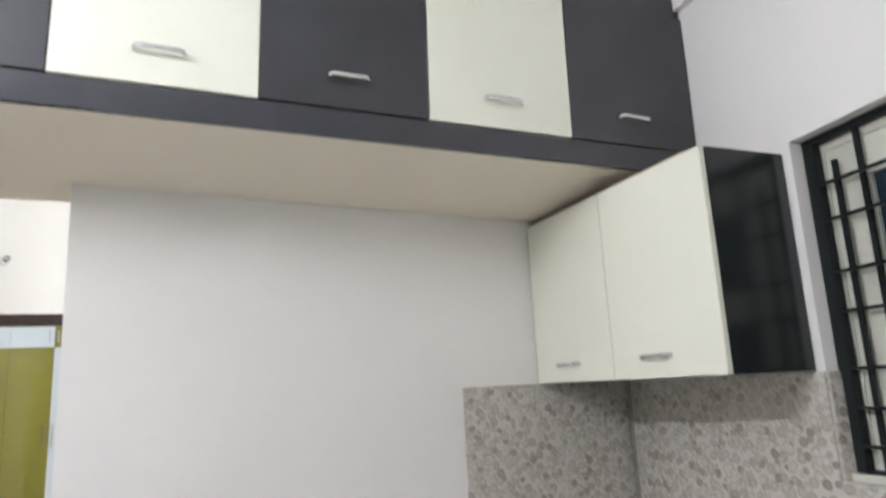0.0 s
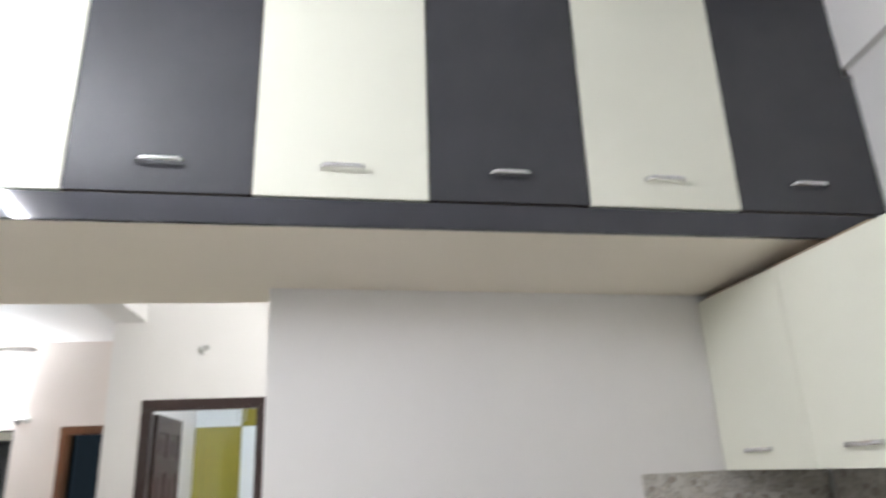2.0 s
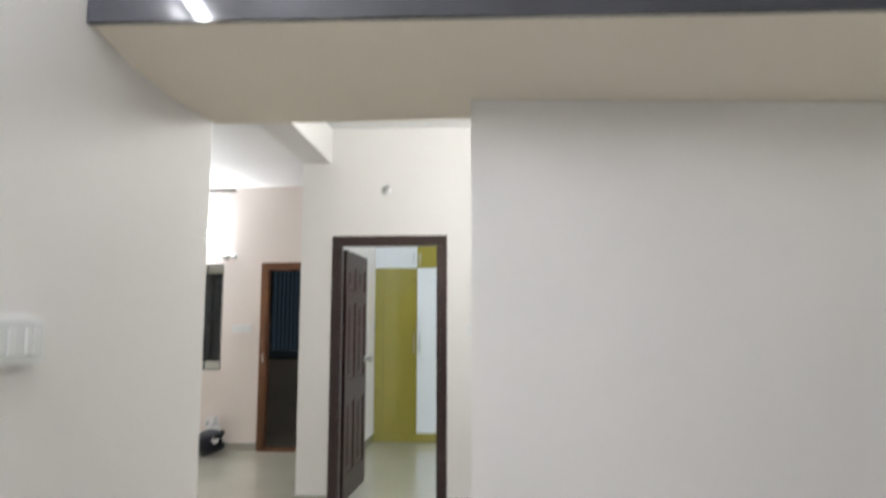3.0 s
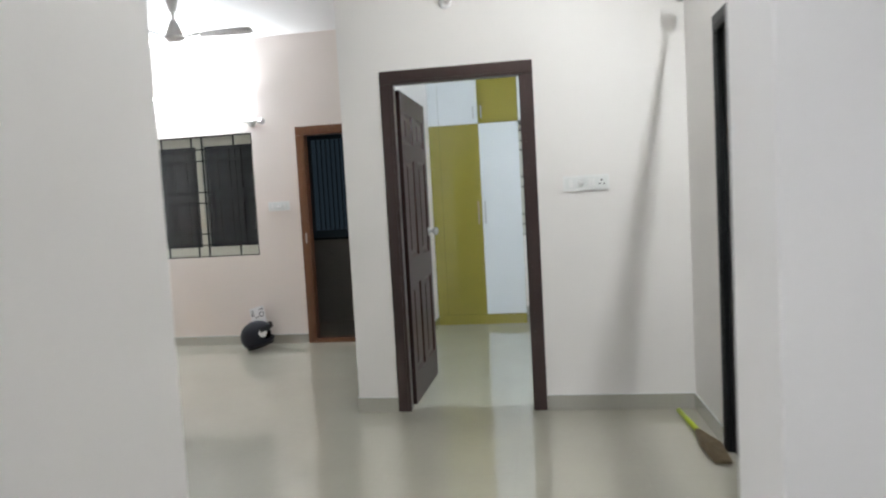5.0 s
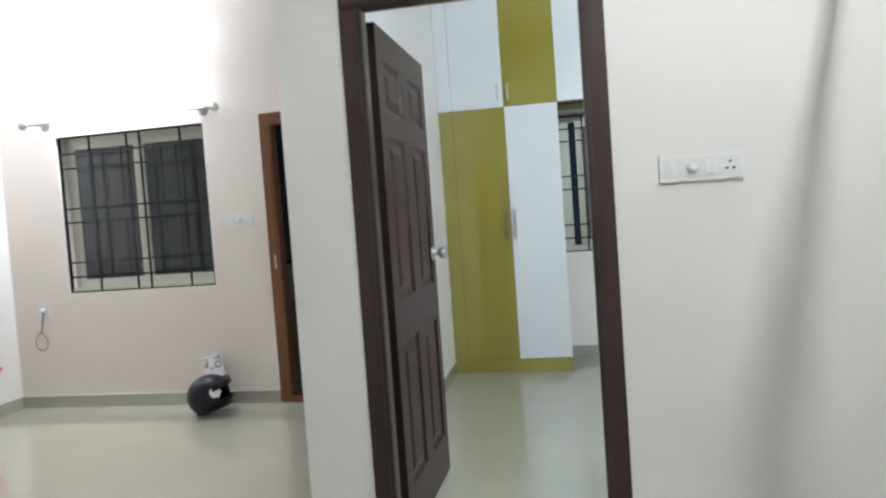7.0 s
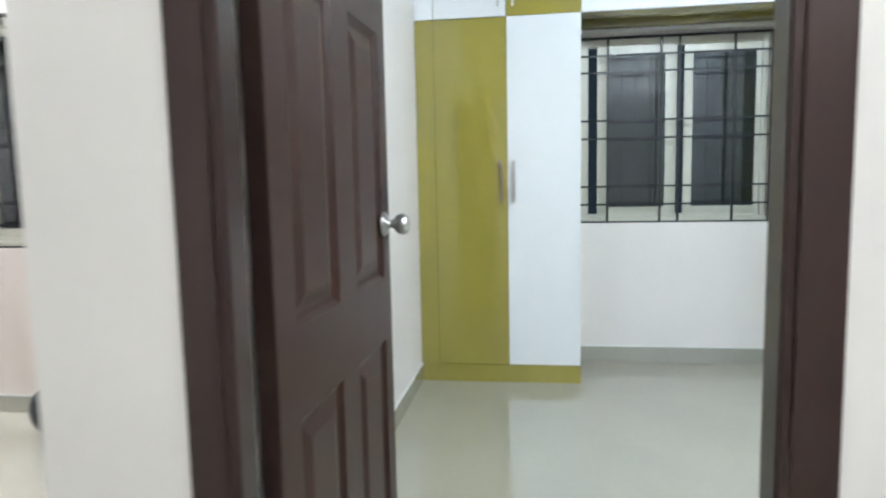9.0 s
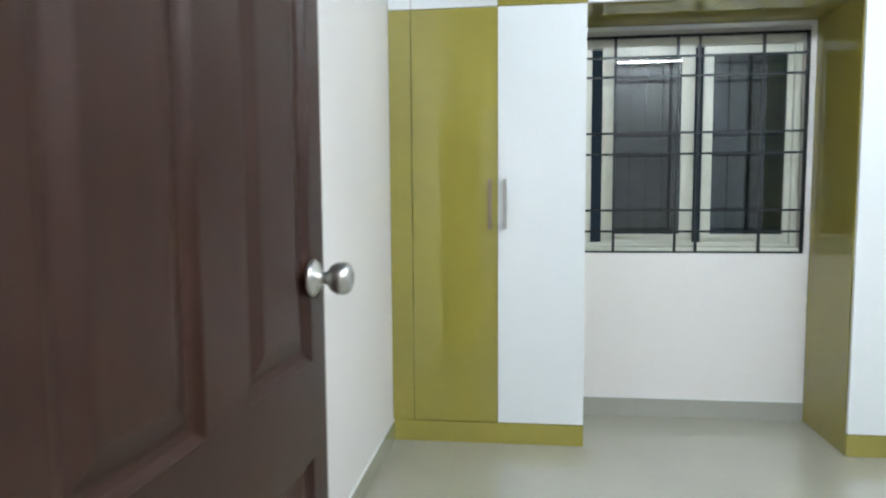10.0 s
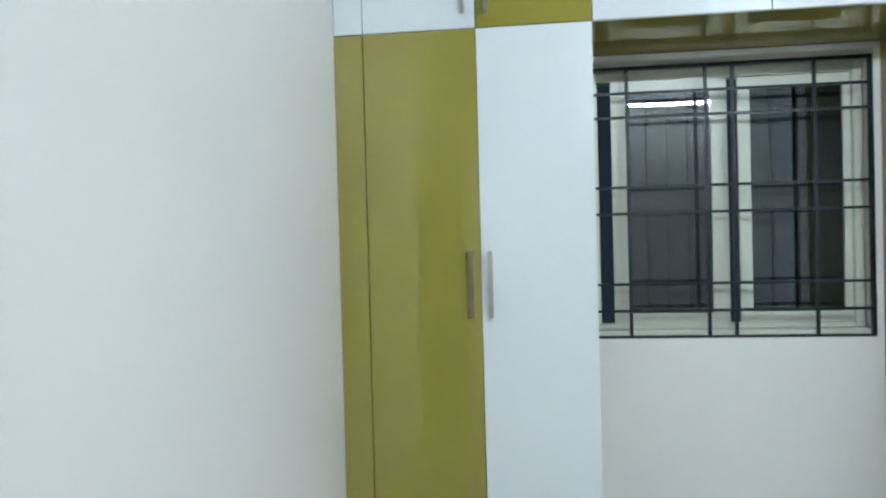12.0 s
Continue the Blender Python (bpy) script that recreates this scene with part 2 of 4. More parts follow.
def add_box(bm, x0, x1, y0, y1, z0, z1):
    vs = [bm.verts.new((x, y, z)) for x in (x0, x1) for y in (y0, y1) for z in (z0, z1)]
    for q in ((0, 1, 3, 2), (4, 6, 7, 5), (0, 4, 5, 1), (2, 3, 7, 6), (0, 2, 6, 4), (1, 5, 7, 3)):
        bm.faces.new([vs[i] for i in q])
    return vs


def box(x0, x1, y0, y1, z0, z1, bevel=0.0, m=None):
    bm = bmesh.new()
    add_box(bm, x0, x1, y0, y1, z0, z1)
    if bevel:
        bmesh.ops.bevel(bm, geom=bm.edges[:], offset=bevel, segments=2, affect="EDGES", clamp_overlap=True)
    if m:
        bm.transform(m)
    return bm


def prism(points, z0, z1, bevel=0.0):
    """An upright prism over a footprint of (x, y) points."""
    bm = bmesh.new()
    low = [bm.verts.new((x, y, z0)) for x, y in points]
    high = [bm.verts.new((x, y, z1)) for x, y in points]
    bm.faces.new(low)
    bm.faces.new(high)
    for i in range(len(points)):
        j = (i + 1) % len(points)
        bm.faces.new((low[i], low[j], high[j], high[i]))
    if bevel:
        bmesh.ops.recalc_face_normals(bm, faces=bm.faces)
        bmesh.ops.bevel(bm, geom=bm.edges[:], offset=bevel, segments=2, affect="EDGES", clamp_overlap=True)
    return bm


def lathe(profile, steps=24, m=None):
    """A turned body: (radius, height) pairs round the z axis."""
    bm = bmesh.new()
    rings = []
    for r, z in profile:
        if r < 1e-6:
            rings.append([bm.verts.new((0, 0, z))])
        else:
            rings.append([bm.verts.new((r * math.cos(2 * math.pi * i / steps), r * math.sin(2 * math.pi * i / steps), z)) for i in range(steps)])
    for a, b in zip(rings, rings[1:]):
        for i in range(steps):
            j = (i + 1) % steps
            if len(a) == 1:
                bm.faces.new((a[0], b[i], b[j]))
            elif len(b) == 1:
                bm.faces.new((a[i], a[j], b[0]))
            else:
                bm.faces.new((a[i], a[j], b[j], b[i]))
    for r in (rings[0], rings[-1]):
        if len(r) > 1:
            bm.faces.new(r)
    if m:
        bm.transform(m)
    return bm


def tube(points, radius, steps=10):
    """A round bar along a line of points."""
    pts = [Vector(p) for p in points]
    bm = bmesh.new()
    rings = []
    side = None
    for i, p in enumerate(pts):
        d = (pts[min(i + 1, len(pts) - 1)] - pts[max(i - 1, 0)]).normalized()
        if side is None:
            side = d.orthogonal().normalized()
        side = (side - d * side.dot(d)).normalized()
        up = d.cross(side)
        rings.append([bm.verts.new(p + radius * (side * math.cos(2 * math.pi * k / steps) + up * math.sin(2 * math.pi * k / steps))) for k in range(steps)])
    for a, b in zip(rings, rings[1:]):
        for k in range(steps):
            j = (k + 1) % steps
            bm.faces.new((a[k], a[j], b[j], b[k]))
    bm.faces.new(rings[0])
    bm.faces.new(rings[-1])
    return bm


def wall_mesh(u0, u1, z0, z1, t0, t1, holes, along="x"):
    """A wall along x or y with holes (u0, u1, z0, z1) cut through its thickness."""
    bm = bmesh.new()
    us = sorted({u0, u1, *[h[0] for h in holes], *[h[1] for h in holes]})
    zs = sorted({z0, z1, *[h[2] for h in holes], *[h[3] for h in holes]})
    us = [u for u in us if u0 <= u <= u1]
    zs = [z for z in zs if z0 <= z <= z1]

    def solid(i, k):
        if not (0 <= i < len(us) - 1 and 0 <= k < len(zs) - 1):
            return False
        u, z = (us[i] + us[i + 1]) / 2, (zs[k] + zs[k + 1]) / 2
        return not any(h[0] < u < h[1] and h[2] < z < h[3] for h in holes)

    def v(u, t, z):
        return bm.verts.new((u, t, z) if along == "x" else (t, u, z))

    for i in range(len(us) - 1):
        for k in range(len(zs) - 1):
            if not solid(i, k):
                continue
            a, b, c, d = us[i], us[i + 1], zs[k], zs[k + 1]
            for t in (t0, t1):
                bm.faces.new((v(a, t, c), v(b, t, c), v(b, t, d), v(a, t, d)))
            for ok, p, q in ((solid(i - 1, k), (a, c), (a, d)), (solid(i + 1, k), (b, c), (b, d)), (solid(i, k - 1), (a, c), (b, c)), (solid(i, k + 1), (a, d), (b, d))):
                if not ok:
                    bm.faces.new((v(p[0], t0, p[1]), v(q[0], t0, q[1]), v(q[0], t1, q[1]), v(p[0], t1, p[1])))
    bmesh.ops.remove_doubles(bm, verts=bm.verts, dist=1e-5)
    return bm


def structure(name, bm, mat, label, category):
    return tagged(part(name, bm, mat), label, category, kind="structure")


# ---- the shell: kitchen, dining and living space, bedroom ----
CEIL_K, CEIL_L = 3.15, 2.98
KIT_Y, KIT_FRONT, KIT_END = 2.208, 1.58, 2.258            # cabinet backs, loft front, far side of the end wall
DOOR_Y, LIV_Y, BED_Y = 5.172, 7.376, 8.594
SLANT = math.tan(radians(7.07))


JAMB_X, JAMB_Y, LEFT_END = -0.144, 2.050, 2.215            # kitchen corner of the opening, end of the side wall


def left_x(y):
    return -1.083 - 0.13 * (LEFT_END - y)


def end_y(x):
    """The kitchen face of the end wall, which is not square to the side walls."""
    return JAMB_Y + 0.091 * (x - JAMB_X)


def right_x(y):
    return 1.965 - SLANT * (KIT_Y - y)


structure("floor", box(-5.1, 2.2, -1.7, 8.9, -0.12, 0.0), FLOOR, "glossy beige vitrified tile floor with hairline joints", "floor")
structure("ceiling_kitchen", prism([(left_x(-1.5) - 0.1, -1.5), (1.9, -1.5), (2.1, KIT_Y), (left_x(KIT_Y) - 0.05, KIT_Y)], CEIL_K, CEIL_K + 0.12), CEIL, "white painted plaster kitchen ceiling", "ceiling")
structure("ceiling_living", box(-4.98, 0.545, LEFT_END + 0.0005, LIV_Y + 0.1, CEIL_L, CEIL_L + 0.12), CEIL, "white painted plaster ceiling over living and dining", "ceiling")
structure("ceiling_bedroom", box(-1.61, 1.8, DOOR_Y + 0.12, BED_Y + 0.1, CEIL_L, CEIL_L + 0.12), CEIL, "white painted plaster bedroom ceiling", "ceiling")

structure("wall_kitchen_end", prism([(JAMB_X, JAMB_Y), (2.15, end_y(2.15)), (2.15, KIT_END + 0.04), (0.6, KIT_END), (JAMB_X, KIT_END)], 0, CEIL_K + 0.12), PAINT,
          "off-white painted wall beside a doorless opening to the dining space", "wall")
structure("wall_over_opening", box(left_x(KIT_END) - 0.1, JAMB_X - 0.001, JAMB_Y, KIT_END, 2.19, CEIL_K + 0.12), PAINT, "off-white painted wall over the opening", "wall")
structure("wall_kitchen_left", prism([(left_x(LEFT_END), LEFT_END), (left_x(-1.5), -1.5), (left_x(-1.5) - 0.11, -1.5), (left_x(LEFT_END) - 0.11, LEFT_END)], 0, CEIL_K), PAINT,
          "off-white painted kitchen side wall", "wall")
KR = pose(1.965, KIT_Y, 0, 0, 0, -7.07)
bm = wall_mesh(-3.75, -0.002, 0, CEIL_K, 0.0, 0.16, [(-2.0, -1.046, 1.16, 2.12)], along="y")
bm.transform(KR)
structure("wall_kitchen_window", bm, PAINT, "off-white painted kitchen wall around a grilled window", "wall")
bm = prism([(-0.032, -0.64), (-0.12, -3.7), (-0.001, -3.7), (-0.001, -0.64)], 2.792, CEIL_K - 0.001)
bm.transform(KR)
structure("beam_kitchen", bm, PAINT, "shallow white painted ceiling beam along the kitchen wall", "beam")
structure("wall_kitchen_back", box(-1.8, 1.9, -1.62, -1.5, 0, CEIL_K), PAINT, "off-white painted kitchen back wall", "wall")

structure("wall_living_back", box(-4.98, left_x(LEFT_END) - 0.1105, LEFT_END - 0.1, LEFT_END, 0, CEIL_L + 0.12), PAINT, "off-white painted living room wall", "wall")
structure("wall_living_side", box(-4.98, -4.88, LEFT_END + 0.001, LIV_Y + 0.1, 0, CEIL_L), PAINT, "off-white painted living room side wall", "wall")
structure("wall_living_window", wall_mesh(-4.88, -1.612, 0, CEIL_L, LIV_Y, LIV_Y + 0.2, [(-4.378, -3.159, 0.886, 2.08), (-2.714, -1.80, 0, 2.1)]), PEACH,
          "pale peach painted wall with a grilled window and a doorway", "wall")
structure("wall_bedroom_door", wall_mesh(-1.612, 1.8, 0, CEIL_L, DOOR_Y, DOOR_Y + 0.12, [(-1.359, -0.438, 0, 2.1)]), PAINT,
          "off-white painted wall around the bedroom doorway", "wall")
structure("wall_bedroom_left", box(-1.612, -1.53, DOOR_Y + 0.12, BED_Y + 0.2, 0, CEIL_L), BLUSH, "off-white painted bedroom side wall", "wall")
structure("wall_dining_right", wall_mesh(KIT_END + 0.001, DOOR_Y, 0, CEIL_L, 0.428, 0.548, [(3.42, 4.54, 0, 2.1)], along="y"), PAINT,
          "off-white painted dining wall beside a dark panelled door", "wall")
structure("wall_bedroom_window", wall_mesh(-1.53, 1.8, 0, CEIL_L, BED_Y, BED_Y + 0.2, [(-0.65, 0.571, 0.898, 2.070)]), BLUSH,
          "off-white painted bedroom wall around a grilled window", "wall")
structure("wall_bedroom_right", box(1.7, 1.8, DOOR_Y + 0.12, BED_Y, 0, CEIL_L), BLUSH, "off-white painted bedroom side wall", "wall")
structure("beam_dining", box(-1.603, -1.378, KIT_END + 0.001, DOOR_Y - 0.001, 2.695, CEIL_L - 0.001), PAINT, "white painted ceiling beam between dining and living space", "beam")

# skirting
def skirting(name, bm):
    structure(name, bm, SKIRT, "grey-beige glazed tile skirting along the wall foot", "skirting")


skirting("baseboard_door_wall_left", box(-1.622, -1.360, DOOR_Y - 0.01, DOOR_Y - 0.0005, 0, 0.09, 0.002))
skirting("baseboard_door_wall_right", box(-0.437, 0.428, DOOR_Y - 0.01, DOOR_Y - 0.0005, 0, 0.09, 0.002))
skirting("baseboard_dining_right", box(0.418, 0.4275, 4.541, DOOR_Y - 0.0105, 0, 0.09, 0.002))
skirting("baseboard_dining_near", box(0.418, 0.4275, KIT_END + 0.001, 3.419, 0, 0.09, 0.002))
skirting("baseboard_passage", box(-1.622, -1.6125, DOOR_Y + 0.0005, LIV_Y - 0.011, 0, 0.09, 0.002))
skirting("baseboard_living_window", box(-4.879, -2.715, LIV_Y - 0.01, LIV_Y - 0.0005, 0, 0.09, 0.002))
skirting("baseboard_living_corner", box(-1.799, -1.623, LIV_Y - 0.01, LIV_Y - 0.0005, 0, 0.09, 0.002))
skirting("baseboard_living_side", box(-4.8795, -4.87, LEFT_END + 0.001, LIV_Y - 0.0105, 0, 0.09, 0.002))
skirting("baseboard_bedroom_left", box(-1.5295, -1.52, DOOR_Y + 0.121, 8.10, 0, 0.098, 0.002))
skirting("baseboard_bedroom_window", box(-0.596, 0.594, BED_Y - 0.01, BED_Y - 0.0005, 0, 0.098, 0.002))
skirting("baseboard_kitchen_left", prism([(left_x(2.2), 2.2), (left_x(-1.4), -1.4), (left_x(-1.4) + 0.01, -1.4), (left_x(2.2) + 0.01, 2.2)], 0, 0.09))

# white strips that put the light on the skirting's top ledge into colour
for nm, b in (("trim_skirting_living", (-4.869, -2.716, LIV_Y - 0.0085, LIV_Y - 0.0005)), ("trim_skirting_passage", (-1.6205, -1.6125, DOOR_Y + 0.0005, LIV_Y - 0.011)),
              ("trim_skirting_door_left", (-1.6205, -1.361, DOOR_Y - 0.0085, DOOR_Y - 0.0005)), ("trim_skirting_door_right", (-0.436, 0.4175, DOOR_Y - 0.0085, DOOR_Y - 0.0005)),
              ("trim_skirting_dining", (0.4195, 0.4275, 4.541, DOOR_Y - 0.011))):
    structure(nm, box(b[0], b[1], b[2], b[3], 0.0905, 0.0955, 0.0015), PLASTIC, "thin white strip for the lit ledge along the top of the skirting", "trim")
for nm, b in (("trim_skirting_bedroom_left", (-1.5295, -1.5205, DOOR_Y + 0.121, 8.10)), ("trim_skirting_bedroom_window", (-0.596, 0.594, BED_Y - 0.0085, BED_Y - 0.0005))):
    structure(nm, box(b[0], b[1], b[2], b[3], 0.0985, 0.1055, 0.0015), PLASTIC, "thin white strip for the lit ledge along the top of the skirting", "trim")

# kitchen backsplash tiles, laid on both walls of the corner
structure("backsplash_end_wall", prism([(1.172, end_y(1.172) - 0.008), (1.967, end_y(1.967) - 0.008), (1.967, end_y(1.967) - 0.0005), (1.172, end_y(1.172) - 0.0005)], 0.85, 1.455), PEBBLE, "glossy wall tiles printed with grey and brown pebbles", "tiles")
structure("backsplash_window_wall", wall_mesh(-3.0, -0.008, 0.85, 1.45, -0.008, -0.0005, [(-2.0, -1.046, 1.16, 1.6)], along="y"), PEBBLE, "glossy wall tiles printed with grey and brown pebbles", "tiles")
bpy.data.objects["backsplash_window_wall"].matrix_basis = KR
structure("backsplash_window_reveal", box(0.0, 0.10, -1.056, -1.0465, 1.161, 1.45, m=KR), PEBBLE, "pebble print tile on the window reveal", "tiles")

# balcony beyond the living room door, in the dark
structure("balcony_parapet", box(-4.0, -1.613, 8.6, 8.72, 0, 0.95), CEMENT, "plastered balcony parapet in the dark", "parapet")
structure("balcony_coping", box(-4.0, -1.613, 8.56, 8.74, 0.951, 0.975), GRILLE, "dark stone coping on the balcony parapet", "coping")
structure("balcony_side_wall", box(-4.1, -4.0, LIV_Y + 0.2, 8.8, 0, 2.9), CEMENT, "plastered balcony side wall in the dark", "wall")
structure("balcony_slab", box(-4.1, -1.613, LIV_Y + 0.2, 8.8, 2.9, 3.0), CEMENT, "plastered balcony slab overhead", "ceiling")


# ---- repeated fittings ----
def door_frame(name, x0, x1, y0, y1, top, width, mat, label, sill=False, along="x"):
    """Two jambs, a head and at times a sill, in a wall along x or y."""
    ob = empty(name, (x0 + x1) / 2 if along == "x" else y0, y0 if along == "x" else (x0 + x1) / 2, 0, label, "door frame", kind="structure")

    def piece(n, a, b, z0, z1):
        part(n, box(a, b, y0, y1, z0, z1, 0.004) if along == "x" else box(y0, y1, a, b, z0, z1, 0.004), mat, ob)

    piece("jamb", x0, x0 + width, 0, top - width - 0.0005)
    piece("jamb", x1 - width, x1, 0, top - width - 0.0005)
    piece("head", x0, x1, top - width, top)
    bead = 0.006
    for a, b, z0, z1 in ((x0 + width * 0.62, x0 + width * 0.80, 0, top - width), (x1 - width * 0.80, x1 - width * 0.62, 0, top - width), (x0 + width * 0.62, x1 - width * 0.62, top - width * 0.80, top - width * 0.62)):
        part("bead", box(a, b, y0 - bead, y0 - 0.0005, z0, z1, 0.002) if along == "x" else box(y0 - bead, y0 - 0.0005, a, b, z0, z1, 0.002), mat, ob)
    if sill:
        piece("threshold", x0 + width + 0.0005, x1 - width - 0.0005, 0.0, 0.045)
    return ob


def bar_handle(parent, p, q, out, mat, wide=0.014, label=""):
    """A straight flat bar handle from p to q on two short posts."""
    p, q, out = Vector(p), Vector(q), Vector(out)
    d, n = (q - p).normalized(), out.normalized()
    side = d.cross(n)
    bm = bmesh.new()

    def block(a, b, half, n0, n1):
        vs = [bm.verts.new(c + side * s + n * k) for c in (a, b) for s in (-half, half) for k in (n0, n1)]
        for f in ((0, 1, 3, 2), (4, 6, 7, 5), (0, 4, 5, 1), (2, 3, 7, 6), (0, 2, 6, 4), (1, 5, 7, 3)):
            bm.faces.new([vs[i] for i in f])

    block(p, q, wide / 2, out.length - 0.008, out.length)
    block(p + d * 0.006, p + d * 0.018, wide * 0.4, 0.0, out.length - 0.0082)
    block(q - d * 0.018, q - d * 0.006, wide * 0.4, 0.0, out.length - 0.0082)
    bmesh.ops.recalc_face_normals(bm, faces=bm.faces)
    bmesh.ops.bevel(bm, geom=bm.edges[:], offset=0.0015, segments=2, affect="EDGES", clamp_overlap=True)
    return part("handle", bm, mat, parent, label)


def wide_handle(parent, c, half, out, along, mat):
    """A broad chrome bow handle with flat posts."""
    c, out, a = Vector(c), Vector(out), Vector(along)
    up = out.cross(a).normalized()
    bm = bmesh.new()
    prof = [(-half, 0.0, 0.008), (-half + 0.004, 0.6, 0.007), (-half + 0.016, 1.0, 0.006), (half - 0.016, 1.0, 0.006), (half - 0.004, 0.6, 0.007), (half, 0.0, 0.008)]
    rows = []
    for s, o, w in prof:
        mid = c + a * s + out * o
        thick = out.normalized() * 0.004
        rows.append([bm.verts.new(mid + up * w + thick), bm.verts.new(mid - up * w + thick), bm.verts.new(mid - up * w - thick * 0.2), bm.verts.new(mid + up * w - thick * 0.2)])
    for r, s in zip(rows, rows[1:]):
        for i in range(4):
            bm.faces.new((r[i], r[(i + 1) % 4], s[(i + 1) % 4], s[i]))
    bm.faces.new(rows[0])
    bm.faces.new(rows[-1])
    bmesh.ops.recalc_face_normals(bm, faces=bm.faces)
    bmesh.ops.bevel(bm, geom=bm.edges[:], offset=0.0018, segments=2, affect="EDGES", clamp_overlap=True)
    return part("handle", bm, mat, parent, "chrome bow handle", smooth=True)


def tube_light(name, centre, along, out, length, mat, label, radius=0.014):
    """A batten with its fluorescent tube, caps and wall housing."""
    c, a, o = Vector(centre), Vector(along), Vector(out)
    ob = empty(name, *c, label, "tube light")
    up = Vector((0, 0, 1))

    def block(n, s0, s1, d0, d1, z0, z1, m):
        bm = bmesh.new()
        vs = [bm.verts.new(c + a * s + o * d + up * z) for s in (s0, s1) for d in (d0, d1) for z in (z0, z1)]
        for q in ((0, 1, 3, 2), (4, 6, 7, 5), (0, 4, 5, 1), (2, 3, 7, 6), (0, 2, 6, 4), (1, 5, 7, 3)):
            bm.faces.new([vs[i] for i in q])
        bmesh.ops.bevel(bm, geom=bm.edges[:], offset=0.003, segments=2, affect="EDGES", clamp_overlap=True)
        part(n, bm, m, ob)

    h = length / 2
    block("housing", -h, h, 0.0, 0.024, -0.020, 0.024, PLASTIC)
    for s in (-1, 1):
        block("end_cap", min(s * h, s * (h - 0.02)), max(s * h, s * (h - 0.02)), 0.0245, 0.0435 - radius, -radius, radius, PLASTIC)
    part("lamp_tube", tube([c + o * 0.044 - a * h, c + o * 0.044 + a * h], radius, 12), mat, ob, "glowing white tube", smooth=True)
    return ob


def switch_plate(name, origin, u, out, width, height, modules, label, lift=0.0):
    """A modular plate: rockers, a regulator knob and a socket, as modules says (r, k, s)."""
    o, u, n = Vector(origin), Vector(u), Vector(out)
    z = Vector((0, 0, 1))
    ob = empty(name, *o, label, "switch")

    def block(nm, a0, a1, z0, z1, d0, d1, m, bev=0.0015):
        bm = bmesh.new()
        vs = [bm.verts.new(o + u * a + n * d + z * h) for a in (a0, a1) for d in (d0, d1) for h in (z0, z1)]
        for q in ((0, 1, 3, 2), (4, 6, 7, 5), (0, 4, 5, 1), (2, 3, 7, 6), (0, 2, 6, 4), (1, 5, 7, 3)):
            bm.faces.new([vs[i] for i in q])
        if bev:
            bmesh.ops.bevel(bm, geom=bm.edges[:], offset=bev, segments=2, affect="EDGES", clamp_overlap=True)
        return part(nm, bm, m, ob)

    if lift:
        block("back_box", 0.003, width - 0.003, 0.003, height - 0.003, 0.0005, lift, PLASTIC, 0.003)
        o = o + n * lift
    block("plate", 0, width, 0, height, 0.0005, 0.012, PLASTIC, 0.003)
    block("inset", 0.012, width - 0.012, 0.014, height - 0.014, 0.0125, 0.0145, PLASTIC_SHADE)
    step = (width - 0.03) / len(modules)
    for i, kind in enumerate(modules):
        a = 0.015 + step * i
        if kind == "r":
            block("rocker", a + step / 2 - 0.011, a + step / 2 + 0.011, 0.022, height - 0.022, 0.015, 0.020, PLASTIC, 0.002)
        elif kind == "R":
            for da in (-0.0115, 0.0115):
                block("rocker", a + step / 2 + da - 0.010, a + step / 2 + da + 0.010, 0.022, height - 0.022, 0.015, 0.020, PLASTIC, 0.002)
        elif kind == "k":
            mid = o + u * (a + step / 2) + z * (height / 2) + n * 0.015
            part("regulator_knob", lathe([(0.017, 0), (0.017, 0.006), (0.013, 0.014), (0, 0.015)], 20, Matrix.Translation(mid) @ n.to_track_quat("Z", "Y").to_matrix().to_4x4()), PLASTIC, ob, smooth=True)
        else:
            for da, dz in ((-0.011, -0.010), (0.011, -0.010), (0, 0.012)):
                mid = o + u * (a + step / 2 + da) + z * (height / 2 + dz) + n * 0.0146
                part("socket_hole", lathe([(0.0048, 0), (0.0048, 0.0008)], 10, Matrix.Translation(mid) @ n.to_track_quat("Z", "Y").to_matrix().to_4x4()), HOLE, ob)
    return ob


def grille(name, x0, x1, z0, z1, y, verticals, rows, label):
    """A welded window grille of square bars in a flat frame."""
    ob = empty(name, (x0 + x1) / 2, y, z0, label, "window grille")
    w = 0.014
    for a, b, c, d in ((x0, x1, z0, z0 + 0.009), (x0, x1, z1 - 0.012, z1), (x0, x0 + 0.014, z0 + 0.0095, z1 - 0.0125), (x1 - 0.014, x1, z0 + 0.0095, z1 - 0.0125)):
        part("frame_bar", box(a, b, y - 0.012, y + 0.012, c, d, 0.002), GRILLE, ob)
    for x in verticals:
        part("upright_bar", box(x - w / 2, x + w / 2, y - 0.005, y + 0.005, z0 + 0.0095, z1 - 0.0125), GRILLE, ob)
    for z in rows:
        part("cross_bar", box(x0 + 0.0165, x1 - 0.0165, y - 0.0145, y - 0.0055, z - 0.006, z + 0.006), GRILLE, ob)
    return ob


